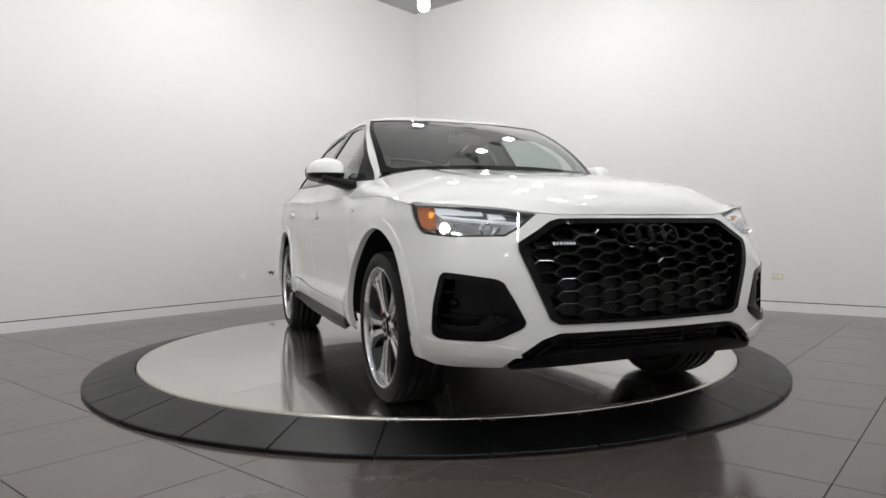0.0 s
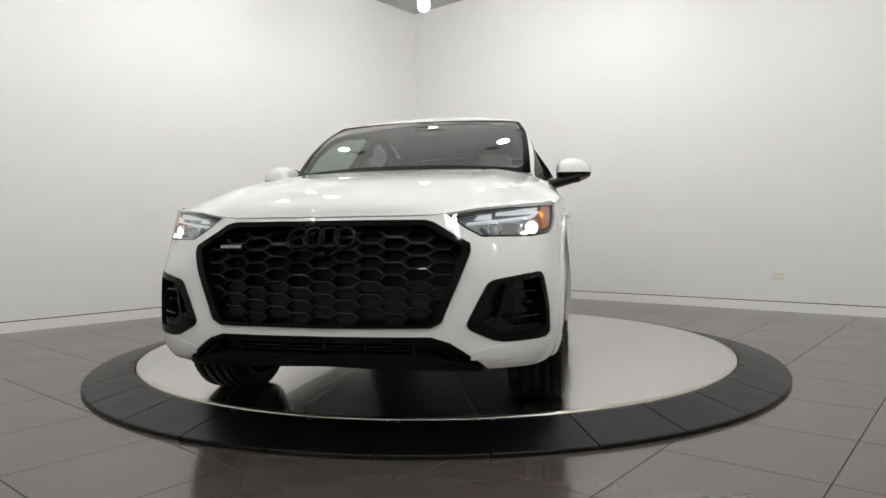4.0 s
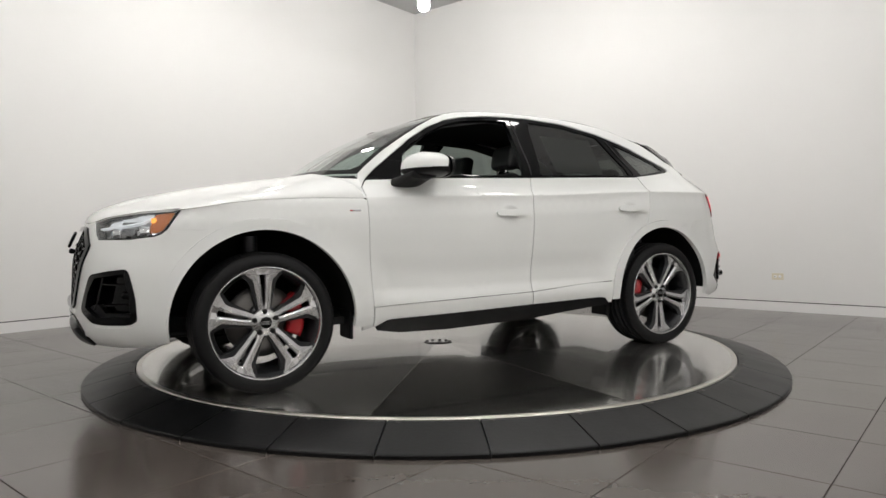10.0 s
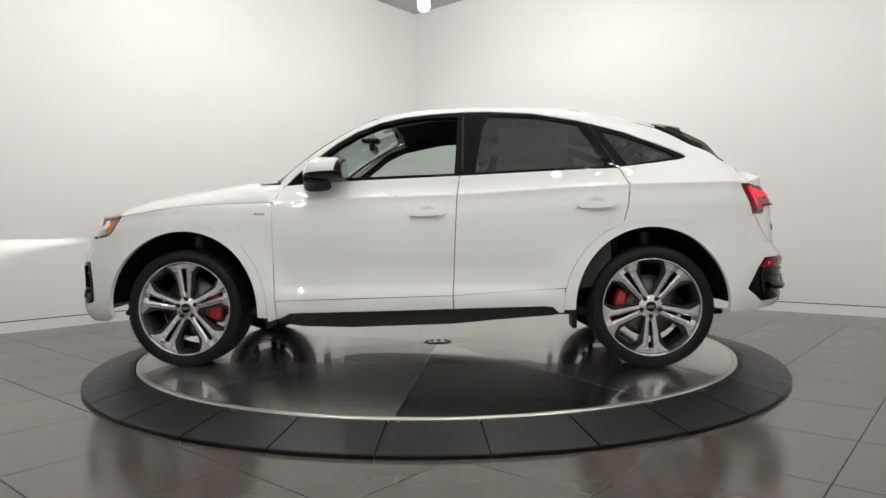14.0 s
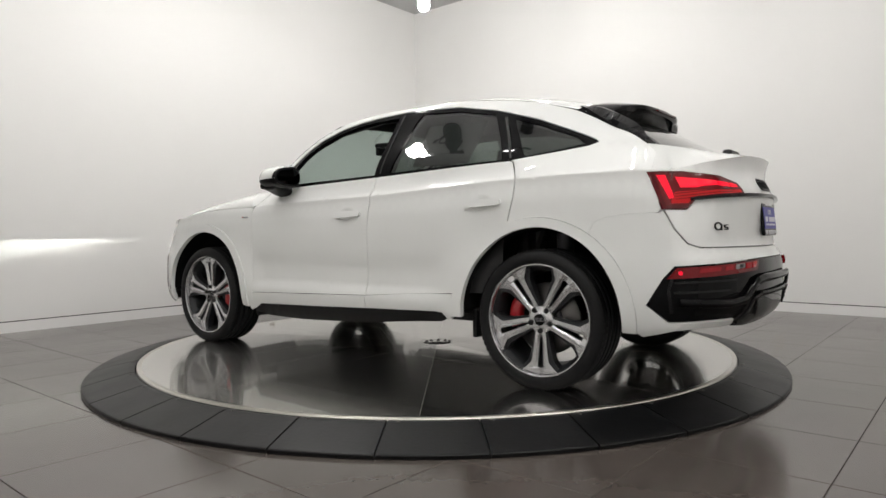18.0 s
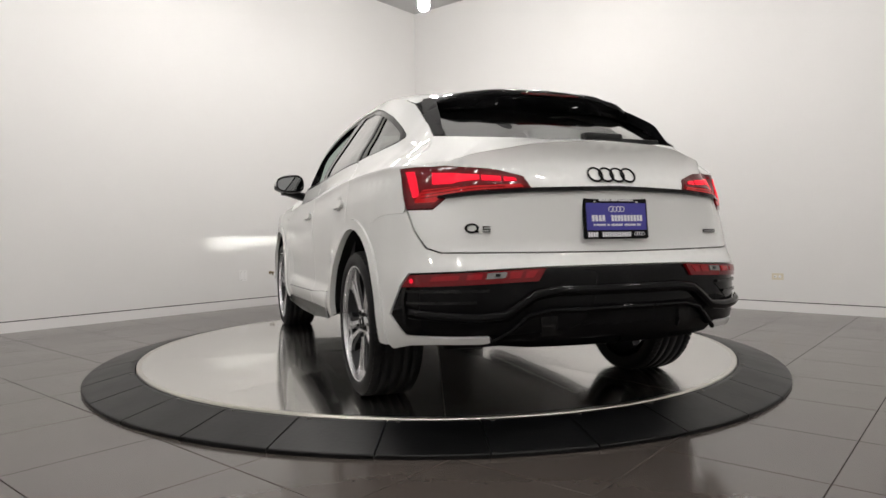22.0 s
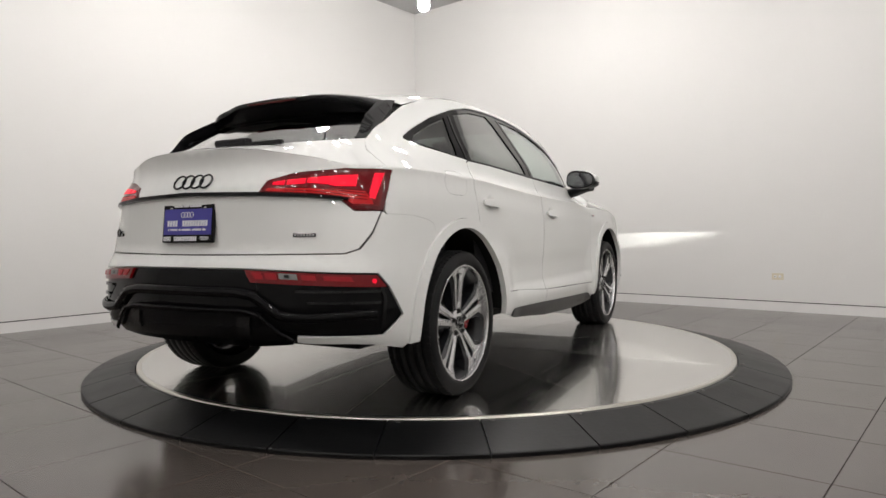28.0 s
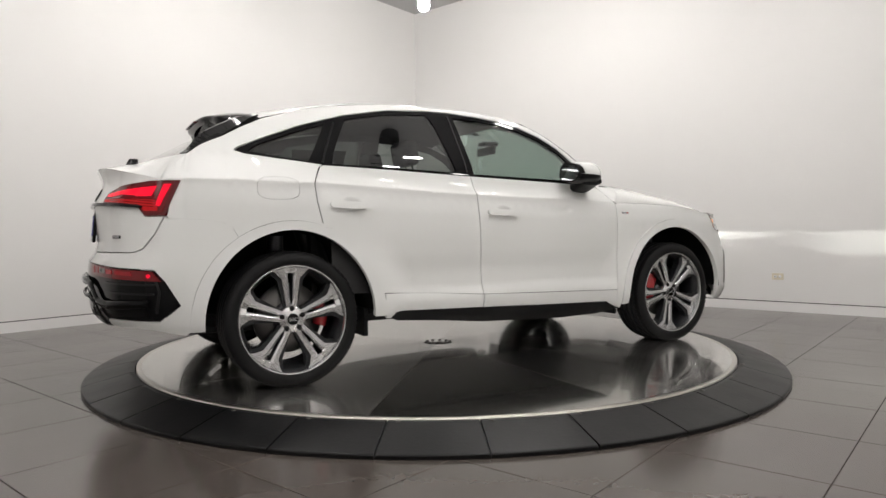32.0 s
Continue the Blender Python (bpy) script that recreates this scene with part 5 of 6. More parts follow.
def door_mirror(sg):
    nu, nv = 32, 18
    cx, cy = 0.490, 0.970
    zt, zb, zm = 1.264, 1.120, 1.170

    def p(c, e):
        return math.copysign(abs(c) ** e, c)
    bm = bmesh.new()
    rows = []
    for j in range(nv + 1):
        b = -math.pi / 2 + math.pi * j / nv
        ring = []
        for i in range(nu):
            a = 2 * math.pi * i / nu
            ca, sa, cb, sb = math.cos(a), math.sin(a), math.cos(b), math.sin(b)
            out = p(sa, 0.62) * p(cb, 0.62)
            fwd = p(ca, 0.70) * p(cb, 0.62)
            y = 0.107 * out
            x = fwd * (0.100 if fwd < 0 else 0.150 - 0.045 * out)
            if fwd > 0 and sb > 0:
                x *= 1 - 0.16 * sb
            up = p(sb, 0.66)
            z = zm + (up * (zt - zm - 0.006 * abs(out) - 0.016 * max(0.0, out)) if sb > 0 else up * (zm - zb - 0.016 * max(0.0, out)))
            ring.append(bm.verts.new((cx + x, sg * (cy + y), z)))
        rows.append(ring)
    for r0, r1 in zip(rows, rows[1:]):
        for i in range(nu):
            try:
                bm.faces.new((r0[i], r0[(i + 1) % nu], r1[(i + 1) % nu], r1[i])).smooth = True
            except ValueError:
                pass
    bmesh.ops.remove_doubles(bm, verts=bm.verts, dist=1e-5)
    bmesh.ops.recalc_face_normals(bm, faces=bm.faces)
    low = bm.copy()
    bmesh.ops.bisect_plane(bm, geom=list(bm.verts) + list(bm.edges) + list(bm.faces), plane_co=(0.49, 0, 1.1735), plane_no=(0.05, 0, 1), clear_inner=True)
    bmesh.ops.bisect_plane(low, geom=list(low.verts) + list(low.edges) + list(low.faces), plane_co=(0.49, 0, 1.1715), plane_no=(0.05, 0, 1), clear_outer=True)
    mir = part("door_mirror", low, M_SATIN, CAR, "door mirror with white cap and black foot")
    rim = bm.copy()
    bmesh.ops.bisect_plane(bm, geom=list(bm.verts) + list(bm.edges) + list(bm.faces), plane_co=(0.432, 0, 1.2), plane_no=(1, 0, 0.25), clear_inner=True)
    bmesh.ops.bisect_plane(rim, geom=list(rim.verts) + list(rim.edges) + list(rim.faces), plane_co=(0.430, 0, 1.2), plane_no=(1, 0, 0.25), clear_outer=True)
    part("mirror_cap", bm, M_PAINT, mir, "white mirror cap")
    part("mirror_rim", rim, M_SATIN, mir, "black rim behind the cap")
    arm = bmesh.new()
    secs = []
    for t in range(9):
        u = t / 8
        y = 0.82 + 0.19 * u
        z = 1.098 + 0.038 * sstep(u)
        w, hh = 0.088 - 0.012 * u, 0.032 - 0.006 * u
        secs.append([arm.verts.new((0.588 - 0.035 * u + w * p(math.cos(a), 0.75), sg * y, z + hh * p(math.sin(a), 0.75))) for a in [2 * math.pi * k / 20 for k in range(20)]])
    for r0, r1 in zip(secs, secs[1:]):
        for i in range(20):
            arm.faces.new((r0[i], r0[(i + 1) % 20], r1[(i + 1) % 20], r1[i])).smooth = True
    arm.faces.new(secs[-1])
    bmesh.ops.recalc_face_normals(arm, faces=arm.faces)
    part("mirror_foot", arm, M_PLASTIC, mir, "black mirror foot")
    gl = bmesh.new()
    outline = soft([(-0.098, -0.040), (0.088, -0.034), (0.094, 0.054), (-0.090, 0.074)], 0.22, 2)
    f_, k_ = [gl.verts.new((0.386, sg * (cy + a), zm + b)) for a, b in outline], [gl.verts.new((0.396, sg * (cy + a), zm + b)) for a, b in outline]
    gl.faces.new(f_)
    for i in range(len(outline)):
        gl.faces.new((f_[i - 1], f_[i], k_[i], k_[i - 1]))
    bmesh.ops.recalc_face_normals(gl, faces=gl.faces)
    part("mirror_glass", gl, M_MIRROR, mir, "mirror glass")
    ho = bmesh.new()
    o2 = [(a * 1.09, (b - 0.016) * (1.33 if b > 0 else 1.15) + 0.016) for a, b in outline]
    f_, k_ = [ho.verts.new((0.392, sg * (cy + a), zm + b)) for a, b in o2], [ho.verts.new((0.41, sg * (cy + a), zm + b)) for a, b in o2]
    ho.faces.new(f_)
    for i in range(len(o2)):
        ho.faces.new((f_[i - 1], f_[i], k_[i], k_[i - 1]))
    bmesh.ops.recalc_face_normals(ho, faces=ho.faces)
    part("mirror_frame", ho, M_SATIN, mir)


SPIN = {(1, 1): 3, (-1, 1): 36, (-1, -1): 2, (1, -1): 27}


def wheel(sx, sg):
    x = WX * sx
    wide, face = 0.255, 0.905
    wh = part("wheel", revolve([(0.2795, 0.096), (0.2805, 0.119), (0.2825, 0.1225), (0.2875, 0.1225), (0.2895, 0.120), (0.2895, 0.112), (0.286, 0.02), (0.285, -0.118)], 72, axis="y"), M_ALLOY, CAR, "machined alloy wheel with twin spokes", m=pose(x, sg * (face - 0.118), WZ, 0, 0, 0 if sg > 0 else 180))
    # inside the wheel y points outward
    part("barrel", revolve([(0.2857, 0.100), (0.270, 0.085), (0.252, 0.05), (0.243, -0.10), (0.262, -0.12)], 48, axis="y"), M_ALLOY_DARK, wh, "anthracite rim barrel")
    tyre = [(0.2885, 0.115), (0.2915, 0.1235), (0.296, 0.127), (0.312, 0.131), (0.332, 0.128), (0.346, 0.120), (0.3545, 0.110)]
    tread = [(0.3595, 0.100)]
    for g in (0.07, 0.025, -0.025, -0.07):
        tread += [(0.3615, g + 0.006), (0.354, g + 0.005), (0.354, g - 0.005), (0.3615, g - 0.006)]
    part("tyre", revolve(tyre + tread + [(0.3595, -0.100), (0.3545, -0.110), (0.346, -0.120), (0.332, -0.128), (0.312, -0.131), (0.285, -0.122)], 96, axis="y"), M_TYRE, wh, "black tyre")
    # shoulder blocks of the tread
    bm = bmesh.new()
    for k in range(72):
        a = radians(5 * k)
        for e, y0, y1 in ((0.0, 0.084, 0.117), (2.5, -0.117, -0.084)):
            own = box_bm(-0.0105, y0, 0.353, 0.0105, y1, 0.3622, 0.0)
            for v in own.verts:
                if abs(v.co.y) > 0.1 and v.co.z > 0.357:
                    v.co.z -= 0.006
            join(bm, own, Matrix.Rotation(a + radians(e), 4, "Y"))
    tagged(part("tread", bm, M_TYRE, wh), kind="stuff")
    # spokes
    rows_ = [(0.050, -0.004, 0.027), (0.085, 0.0025, 0.031), (0.100, 0.0075, 0.033), (0.150, 0.0100, 0.039), (0.205, 0.0135, 0.0465), (0.220, 0.0145, 0.051), (0.243, 0.016, 0.076), (0.248, -0.0005, 0.080), (0.283, -0.0005, 0.103)]
    back_ = [(0.050, 0.034), (0.085, 0.039), (0.100, 0.042), (0.150, 0.055), (0.205, 0.070), (0.220, 0.080), (0.243, 0.104), (0.248, 0.108), (0.283, 0.132)]
    spoke, outer_ = [(r, lo) for r, lo, hi in rows_], [(r, hi) for r, lo, hi in rows_]

    def bar(lo, hi, y0, y1, facet=0.0):
        bm = bmesh.new()
        loop = [(r, t) for r, t in lo] + [(r, t) for r, t in hi[::-1]]

        def depth(r):
            return -0.004 - 0.016 * max(0.0, 1 - r / 0.27)
        drop = [facet] * len(lo) + [0.0] * len(hi)
        tp = [bm.verts.new((t, y1 + depth(r) - d, min(r, math.sqrt(0.0790 - t * t)))) for (r, t), d in zip(loop, drop)]
        bt = [bm.verts.new((t, y0, min(r, math.sqrt(0.0790 - t * t)))) for r, t in loop]
        m_ = len(lo)
        if facet:
            # a ridge along the bar: a flat machined face outside, a slope towards the slot
            mid = [bm.verts.new(tp[i].co.lerp(tp[-1 - i].co, 0.34)) for i in range(m_)]
            for i in range(m_):
                mid[i].co.y = tp[-1 - i].co.y + 0.0015
            for i in range(m_ - 1):
                bm.faces.new((tp[i], tp[i + 1], mid[i + 1], mid[i]))
                bm.faces.new((mid[i], mid[i + 1], tp[-2 - i], tp[-1 - i]))
            bm.faces.new((tp[0], mid[0], tp[-1]))
            bm.faces.new((tp[m_ - 1], tp[m_], mid[-1]))
        else:
            for i in range(m_ - 1):
                bm.faces.new((tp[i], tp[i + 1], tp[-2 - i], tp[-1 - i]))
        for i in range(len(loop)):
            j = (i + 1) % len(loop)
            bm.faces.new((tp[i], bt[i], bt[j], tp[j]))
        bmesh.ops.recalc_face_normals(bm, faces=bm.faces)
        return bm
    for k in range(5):
        rot = Matrix.Rotation(radians(72 * k + SPIN[(sx, sg)]), 4, "Y")
        for mir in (1, -1):
            a = bar([(r, t * mir) for r, t in spoke], [(r, t * mir) for r, t in outer_], 0.062, 0.100, 0.006)
            part("spoke", a, M_ALLOY, wh, m=rot)
            lo2 = [(r, (t - 0.0015) * mir) for r, t in spoke]
            hi2 = [(r, t * mir) for r, t in back_]
            part("spoke_back", bar(lo2, hi2, 0.030, 0.088), M_ALLOY_DARK, wh, m=rot)
        part("bolt", revolve([(0.0, 0.012), (0.0075, 0.012), (0.0095, 0.004), (0.0135, 0.004), (0.0135, 0.0)], 12, m=Matrix.Rotation(radians(-90), 4, "X")), M_PLASTIC, wh, m=rot @ pose(0, 0.0865, 0.058))
    part("hub", revolve([(0.0, 0.087), (0.066, 0.086), (0.071, 0.079), (0.074, 0.03), (0.0, 0.03)], 40, axis="y"), M_ALLOY, wh)
    part("cap_ring", torus(0.0315, 0.0022, 32, 8), M_ALLOY, wh, m=pose(0, 0.096, 0, 90))
    cap = part("hub_cap", revolve([(0.0, 0.100), (0.028, 0.099), (0.031, 0.095), (0.031, 0.082)], 32, axis="y"), M_BLACK, wh, "black hub cap with ring emblem")
    for k in range(4):
        part("emblem_ring", torus(0.0075, 0.0012, 18, 6), M_SILVER, cap, m=pose(-0.0165 + 0.011 * k, 0.1008, 0, 90))
    # brake behind the spokes
    part("brake_disc", revolve([(0.06, 0.010), (0.185, 0.010), (0.187, 0.004), (0.187, -0.014), (0.06, -0.014)], 48, axis="y"), M_IRON, wh, "steel brake disc")
    part("brake_hat", revolve([(0.0, 0.036), (0.085, 0.036), (0.09, 0.008)], 32, axis="y"), M_BARREL, wh)
    cal = bmesh.new()
    for r0, r1, y0, y1 in ((0.125, 0.215, 0.014, 0.052) if sx > 0 else (0.135, 0.205, 0.014, 0.046),):
        n = 10
        rows = []
        for i in range(n + 1):
            a = radians((-34 + 68 * i / n) * (1 if sx > 0 else 0.72))
            bulge = 0.010 * math.sin(math.pi * i / n)
            rows.append([cal.verts.new((math.cos(a) * r, y, math.sin(a) * r)) for r, y in ((r0, y0), (r0 + 0.006, y1 + bulge - 0.008), (r0 + 0.02, y1 + bulge), (r1 - 0.02, y1 + bulge), (r1, y1 + bulge - 0.012), (r1 + 0.004, y0), (r1, -0.03))])
        for a_, b_ in zip(rows, rows[1:]):
            for j in range(6):
                cal.faces.new((a_[j], a_[j + 1], b_[j + 1], b_[j])).smooth = True
        cal.faces.new(rows[0])
        cal.faces.new(rows[-1][::-1])
    bmesh.ops.recalc_face_normals(cal, faces=cal.faces)
    side = 180 if sx > 0 else 0
    turn = (8 if sx > 0 else -8)
    if sg < 0:
        side = 180 - side
        turn = -turn
    part("brake_caliper", cal, M_RED, wh, "red brake caliper", m=pose(0, 0, 0, 0, side + turn, 0))
    return wh


def liners():
    for sx in (1, -1):
        for sg in (1, -1):
            bm = bmesh.new()
            rows = []
            r = 0.485 if sx > 0 else 0.478
            ra = 0.478 if sx > 0 else 0.455
            for y in (0.918, 0.80, 0.55, 0.50):
                rr = r if y > 0.5 else 0.05
                rows.append([bm.verts.new((sx * WX + (ra if y > 0.5 else 0.05) * math.cos(radians(a)), sg * y, WZ + rr * math.sin(radians(a)))) for a in range(3, 180, 6)])
            for a_, b_ in zip(rows, rows[1:]):
                for i in range(len(a_) - 1):
                    bm.faces.new((a_[i], a_[i + 1], b_[i + 1], b_[i])).smooth = True
            part("wheel_liner", bm, M_LINING, CAR, "black wheel arch liner")
            st = revolve([(0.028, 0.30), (0.028, 0.55), (0.045, 0.56), (0.045, 0.75)], 16)
            part("strut", st, M_BARREL, CAR, m=pose(sx * (WX + 0.02), sg * 0.62, 0.05))
    bm = box_bm(-1.92, -0.80, 0.235, 1.95, 0.80, 0.268, 0.016)
    for v in bm.verts:
        if abs(v.co.x) > 1.85:
            v.co.y *= 0.78
            v.co.z += 0.045
    part("underbody", bm, M_PLASTIC, CAR, "black underbody tray")
    for sx in (1, -1):
        part("axle", revolve([(0.04, -0.68), (0.04, 0.68)], 16, axis="y"), M_PLASTIC, CAR, m=pose(sx * WX, 0, 0.30))
        for sg in (1, -1):
            part("mud_flap", box_bm(sx * WX - 0.50 if sx > 0 else -WX + 0.425, sg * 0.66 if sg > 0 else -0.82, 0.22, sx * WX - 0.475 if sx > 0 else -WX + 0.455, 0.82 if sg > 0 else -0.66, 0.38, 0.008), M_PLASTIC, CAR, "black mud flap")


def cabin():
    part("cabin_floor", box_bm(-1.7, -0.74, 0.30, 1.2, 0.74, 0.34), M_LINER, CAR)
    hl = panel("headliner", roof, [(-0.95, 0.02), (0, 0.02), (0.95, 0.02), (0.95, 0.5), (0.95, 0.93), (0, 0.93), (-0.95, 0.93), (-0.95, 0.5)], M_LINER, CAR, "black headliner", off=-0.035, lip=0, step=(0.12, 0.08), gap=0)
    dash = bmesh.new()
    rows = []
    for k in range(13):
        y = -0.74 + 1.48 * k / 12
        e = (abs(y) / 0.74) ** 2
        rows.append([dash.verts.new((px - 0.10 * e, y, pz)) for px, pz in ((1.02, 1.13), (0.80, 1.115), (0.58, 1.075), (0.52, 1.03), (0.53, 0.92), (0.62, 0.80), (0.66, 0.55))])
    for a_, b_ in zip(rows, rows[1:]):
        for j in range(6):
            dash.faces.new((a_[j], a_[j + 1], b_[j + 1], b_[j])).smooth = True
    part("dashboard", dash, M_SEAT, CAR, "black dashboard")
    part("screen", box_bm(0.50, -0.13, 1.03, 0.515, 0.13, 1.17, 0.006), M_BLACK, CAR, "dark centre screen")
    sw = part("steering_wheel", torus(0.175, 0.014), M_SEAT, CAR, "black steering wheel", m=pose(0.33, 0.37, 1.0, 0, 90 - 22, 0))
    part("wheel_hub", revolve([(0.0, 0.02), (0.06, 0.015), (0.08, -0.03)], 20), M_SEAT, sw)
    part("wheel_spoke", box_bm(-0.015, -0.165, -0.012, 0.015, 0.165, 0.006, 0.005), M_SEAT, sw)
    part("console", box_bm(-0.45, -0.14, 0.34, 0.60, 0.14, 0.80, 0.04), M_SEAT, CAR, "black centre console")

    def seat(x, y, w, back):
        bm = bmesh.new()
        box_bm(x - 0.25, y - w, 0.42, x + 0.27, y + w, 0.60, 0.05, bm, 3)
        st = part("seat", bm, M_SEAT, CAR, "black leather seat")
        b2 = box_bm(-0.065, -w, 0, 0.065, w, back, 0.05, None, 3)
        for v in b2.verts:
            v.co.y *= 1 - 0.18 * sstep(v.co.z / back)
        part("backrest", b2, M_SEAT, st, m=pose(x - 0.22, y, 0.55, 0, -20, 0))
        b3 = box_bm(-0.05, -0.13, 0, 0.05, 0.13, 0.17, 0.04, None, 3)
        part("headrest", b3, M_SEAT, st, m=pose(x - 0.22 - math.sin(radians(20)) * (back + 0.04), y, 0.55 + math.cos(radians(20)) * (back + 0.04), 0, -12, 0))
        for dy in (-0.05, 0.05):
            part("post", revolve([(0.006, -0.06), (0.006, 0.02)], 8), M_CHROME, st, m=pose(x - 0.215 - math.sin(radians(20)) * (back + 0.02), y + dy, 0.55 + math.cos(radians(20)) * (back + 0.04), 0, -18, 0))
    for x, y in ((0.06, 0.37), (-0.01, -0.37)):
        seat(x, y, 0.25, 0.70)
    for y in (0.36, -0.36):
        seat(-0.92, y, 0.28, 0.56)
    part("parcel_shelf", box_bm(-1.95, -0.62, 1.03, -1.25, 0.62, 1.05, 0.01), M_LINER, CAR)
    part("bulkhead", box_bm(-1.25, -0.70, 0.34, -1.22, 0.70, 1.05), M_LINER, CAR)
    for sg in (1, -1):
        panel("door_card", body, flip([(2.20, 0.42), (4.15, 0.48), (4.15, 1.17), (3.2, 1.14), (2.20, 1.10)], sg), M_SEAT, CAR, "black door lining", off=-0.075, lip=0, step=(0.1, 0.1), gap=0)
        panel("pillar_lining", body, flip(band([(3.285, 1.15), (3.31, 1.55)], 0.14), sg), M_LINER, CAR, off=-0.04, lip=0, step=(0.08, 0.08), gap=0)
        panel("rail_lining", body, flip([(2.33, 1.235), (2.6, 1.425), (2.75, 1.485), (3.07, 1.54), (3.4, 1.552), (3.7, 1.535), (3.985, 1.478), (4.3, 1.38), (4.53, 1.29), (4.55, 1.34), (4.2, 1.475), (3.99, 1.54), (3.7, 1.59), (3.26, 1.60), (2.89, 1.575), (2.6, 1.48), (2.30, 1.27)], sg), M_LINER, CAR, off=-0.03, lip=0, step=(0.08, 0.05), gap=0)
    part("rear_view_mirror", box_bm(0.36, -0.12, 1.40, 0.39, 0.12, 1.465, 0.014), M_SATIN, CAR, "black rear-view mirror")
    part("mirror_mount", box_bm(0.33, -0.05, 1.47, 0.46, 0.05, 1.505, 0.012), M_SATIN, CAR)


body_front()
for sg_ in (1, -1):
    body_side(sg_)
body_rear()
top_panels()
for sg_ in (1, -1):
    door_mirror(sg_)
    for sx_ in (1, -1):
        wheel(sx_, sg_)
liners()
cabin()
# ---- small fixtures on the walls ----
M_OUTLET = mat("white_outlet_plastic", (0.88, 0.88, 0.87), 0.35, grain=0.02, scale=60)
M_CREAM = mat("cream_outlet_plastic", (0.72, 0.66, 0.52), 0.4, grain=0.03, scale=60)
M_BRASS = mat("tarnished_brass", (0.20, 0.15, 0.08), 0.4, 0.9, grain=0.2, scale=120)


def on_wall(x, y, z, north):
    """A pose on a wall: x along the wall, y out of it, z up."""
    q = ROOM.inverted() @ Vector((x, y, z))
    if north:
        return ROOM @ pose(q.x, E2, z, 0, 0, 180)
    return ROOM @ pose(E1, q.y, z, 0, 0, 90)


def outlets():
    a = thing("wall_switch_plate", "white twin switch plate on the white wall", "outlet", on_wall(-2.37, 3.19, 0.39, True))
    part("plate", box_bm(-0.056, 0.0, -0.064, 0.056, 0.006, 0.064, 0.003), M_OUTLET, a)
    for x in (-0.024, 0.024):
        r = part("rocker", box_bm(x - 0.016, 0.004, -0.033, x + 0.016, 0.010, 0.033, 0.002), M_OUTLET, a)
    for x in (-0.024, 0.024):
        for z in (-0.048, 0.048):
            part("screw", revolve([(0.0, 0.0015), (0.003, 0.001), (0.0035, 0.0)], 10, m=Matrix.Rotation(radians(-90), 4, "X")), M_GREYCAP, a, m=pose(x, 0.006, z))
    b = thing("wall_socket", "cream double wall socket on the white wall", "outlet", on_wall(3.71, 2.25, 0.375, False))
    part("plate", box_bm(-0.058, 0.0, -0.035, 0.058, 0.006, 0.035, 0.003), M_CREAM, b)
    for x in (-0.022, 0.022):
        f = part("socket", revolve([(0.0, 0.0035), (0.015, 0.003), (0.0165, 0.0)], 24, m=Matrix.Rotation(radians(-90), 4, "X")), M_OUTLET, b, m=pose(x, 0.006, 0))
        for z in (-0.006, 0.006):
            part("slot", box_bm(-0.004, 0.003, z - 0.0012, 0.004, 0.0042, z + 0.0012), M_GAP, f)
        part("slot", box_bm(0.007, 0.003, -0.002, 0.011, 0.0042, 0.002), M_GAP, f)
    c = thing("water_tap", "small dark brass tap on the white wall", "tap", on_wall(-2.11, 3.49, 0.41, True))
    turn = Matrix.Rotation(radians(-90), 4, "X")
    part("escutcheon", revolve([(0.0, 0.006), (0.018, 0.005), (0.022, 0.0)], 20, m=turn), M_BRASS, c)
    part("pipe", revolve([(0.008, 0.0), (0.008, 0.05), (0.011, 0.052), (0.011, 0.066), (0.0, 0.068)], 14, m=turn), M_BRASS, c)
    part("spout", revolve([(0.007, -0.03), (0.009, -0.03), (0.009, 0.0), (0.0, 0.004)], 12), M_BRASS, c, m=pose(0, 0.056, 0))
    part("handle", box_bm(-0.016, 0.052, 0.010, 0.016, 0.060, 0.016, 0.002), M_BRASS, c)


outlets()
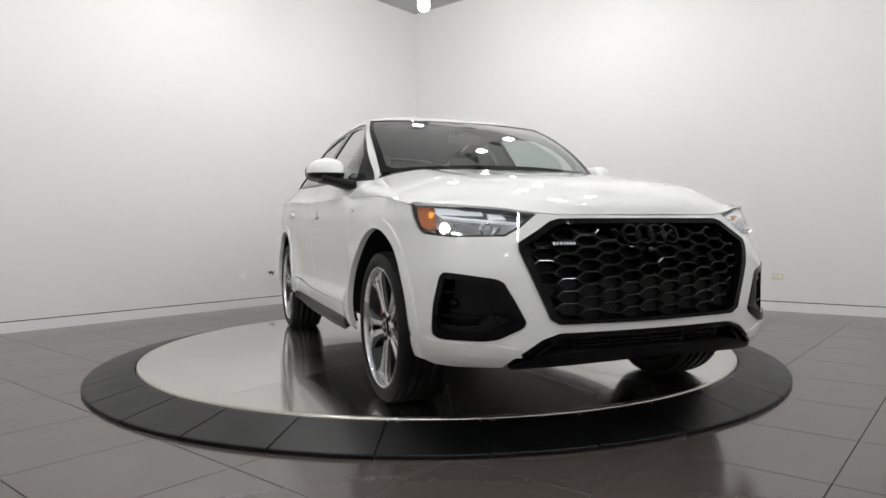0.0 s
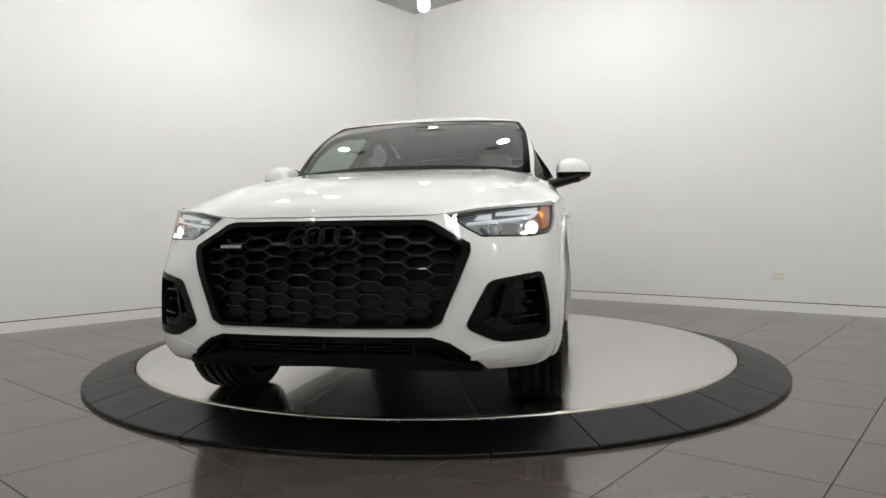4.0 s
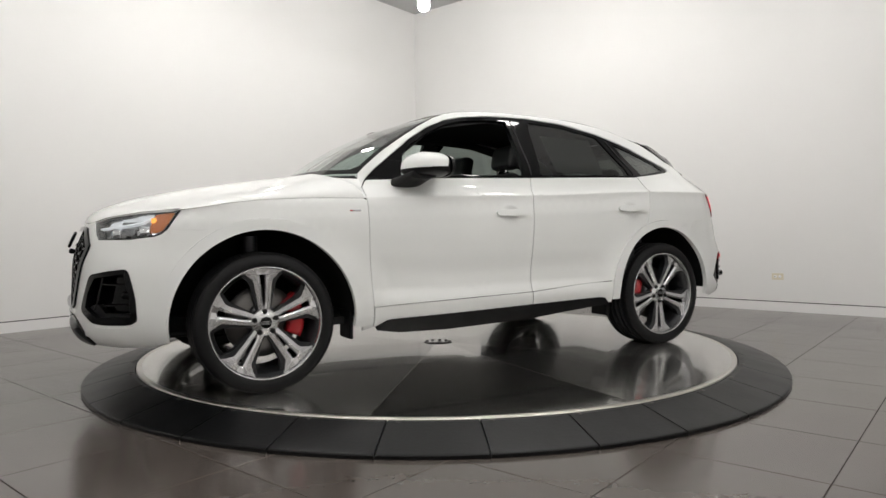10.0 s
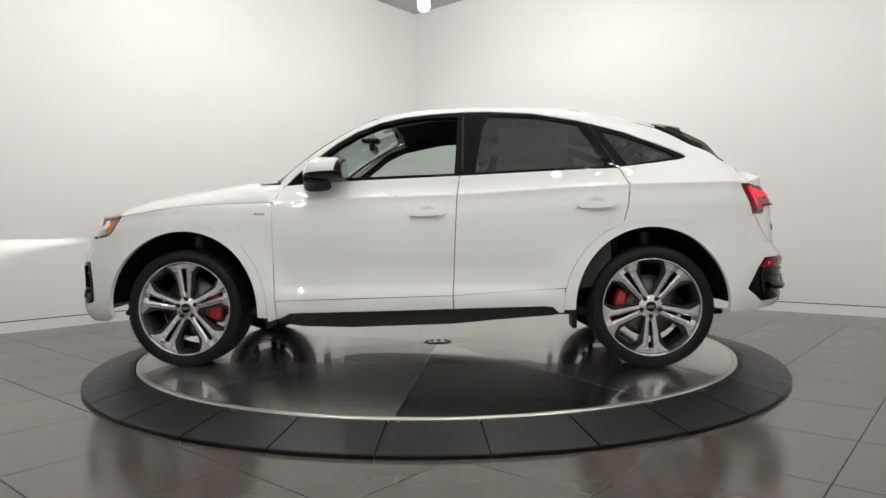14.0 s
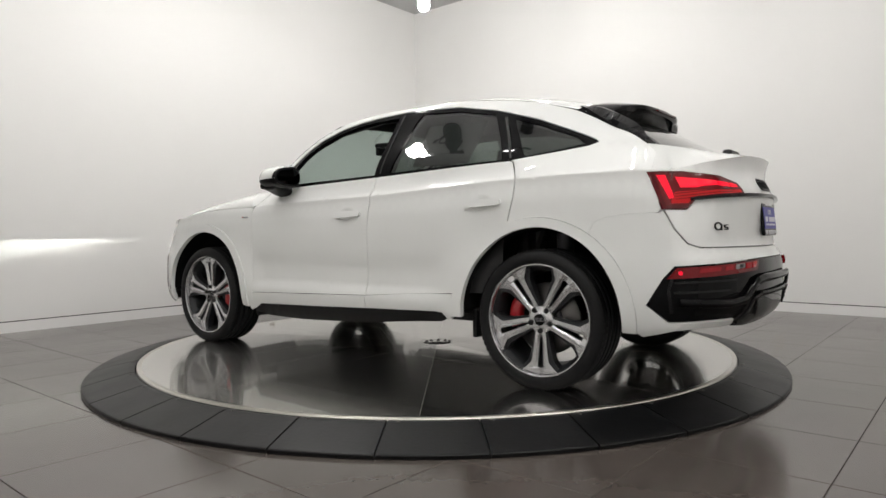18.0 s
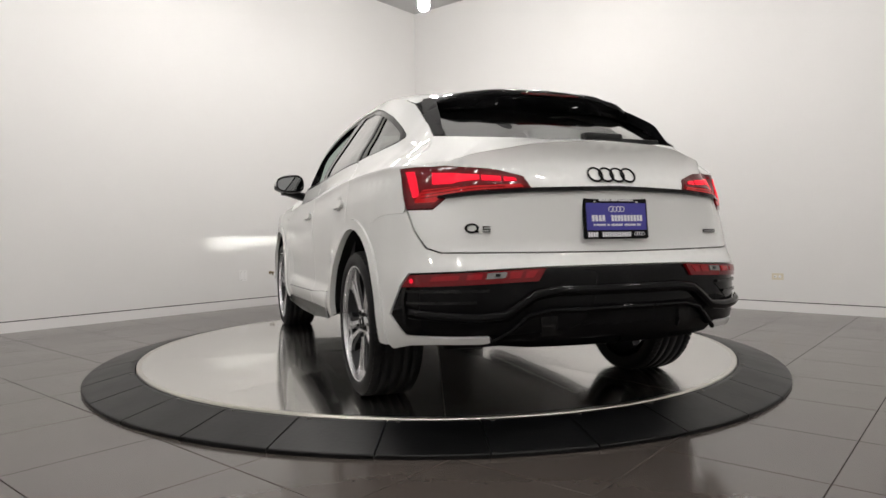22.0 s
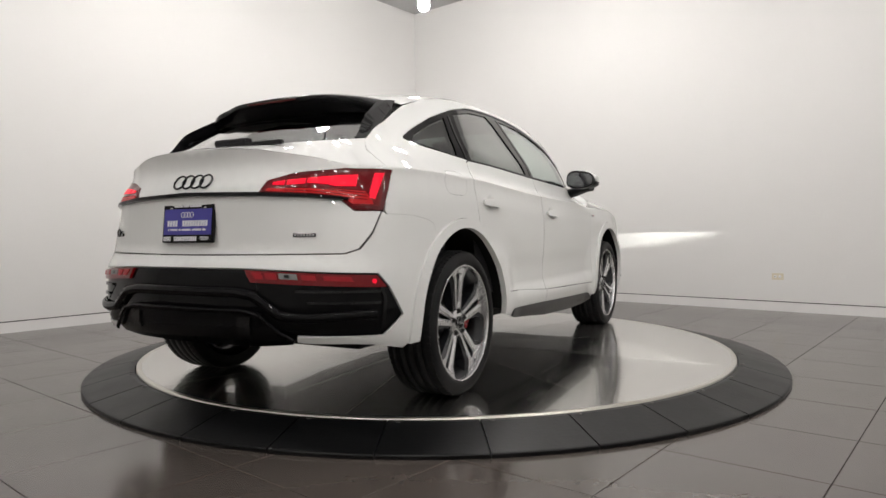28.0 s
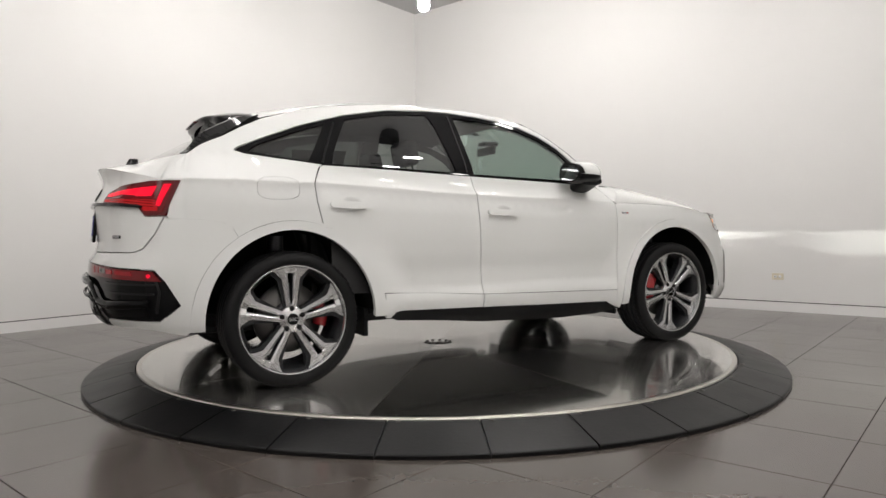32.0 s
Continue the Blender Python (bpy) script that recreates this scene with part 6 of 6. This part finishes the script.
# ---- floor tiles, one by one ----
def floor_tiles():
    half = 0.3 - 0.0018
    bm = bmesh.new()
    prof = [(half, -0.003), (half, -0.0008), (half - 0.0012, 0.0)]
    rings = [[bm.verts.new((sx * h, sy * h, z)) for sx, sy in ((1, 1), (-1, 1), (-1, -1), (1, -1))] for h, z in prof]
    for a, b in zip(rings, rings[1:]):
        for i in range(4):
            bm.faces.new((a[i], a[(i + 1) % 4], b[(i + 1) % 4], b[i]))
    bm.faces.new(rings[-1])
    me = mesh_of("tile", bm, M_TILE)
    o1, o2 = -2.322 + 0.3, -2.134 + 0.3
    for i in range(-10, 12):
        for j in range(-10, 12):
            x, y = o1 + 0.6 * i, o2 + 0.6 * j
            if not (B1 < x - 0.31 and x + 0.31 < E1 + 0.4 and B2 < y - 0.31 and y + 0.31 < E2 + 0.4):
                continue
            w = ROOM @ Vector((x, y, 0))
            if w.length < 1.6:
                continue
            ob = new("tile", me)
            ob.parent = FLOOR
            ob.matrix_basis = pose(x, y, 0.0)


floor_tiles()
# ---- the turning table and the car on it ----
HEADINGS = (-68.63, -101.58, -134.91, -167.79, -200.5, -233.38, -265.97, -298.66, -331.66)
CAR_X, CAR_Y = 0.08, 0.024


def heading(t):
    """The car's heading in degrees: a smooth curve through one value every four seconds."""
    n = len(HEADINGS)
    i = min(int(t // 4), n - 2)
    s = t / 4 - i
    p1, p2 = HEADINGS[i], HEADINGS[i + 1]
    p0 = HEADINGS[i - 1] if i else 2 * p1 - p2
    p3 = HEADINGS[i + 2] if i < n - 2 else 2 * p2 - p1
    return 0.5 * (2 * p1 + (p2 - p0) * s + (2 * p0 - 5 * p1 + 4 * p2 - p3) * s ** 2 + (3 * p1 - p0 - 3 * p2 + p3) * s ** 3)


def motions():
    times = [float(k) for k in range(33)]
    walk(TABLE, [(t, pose(0, 0, 0, 0, 0, heading(t))) for t in times])
    walk(CAR, [(t, pose(0, 0, DISC_Z, 0, 0, heading(t)) @ pose(CAR_X, CAR_Y, 0)) for t in times])


motions()
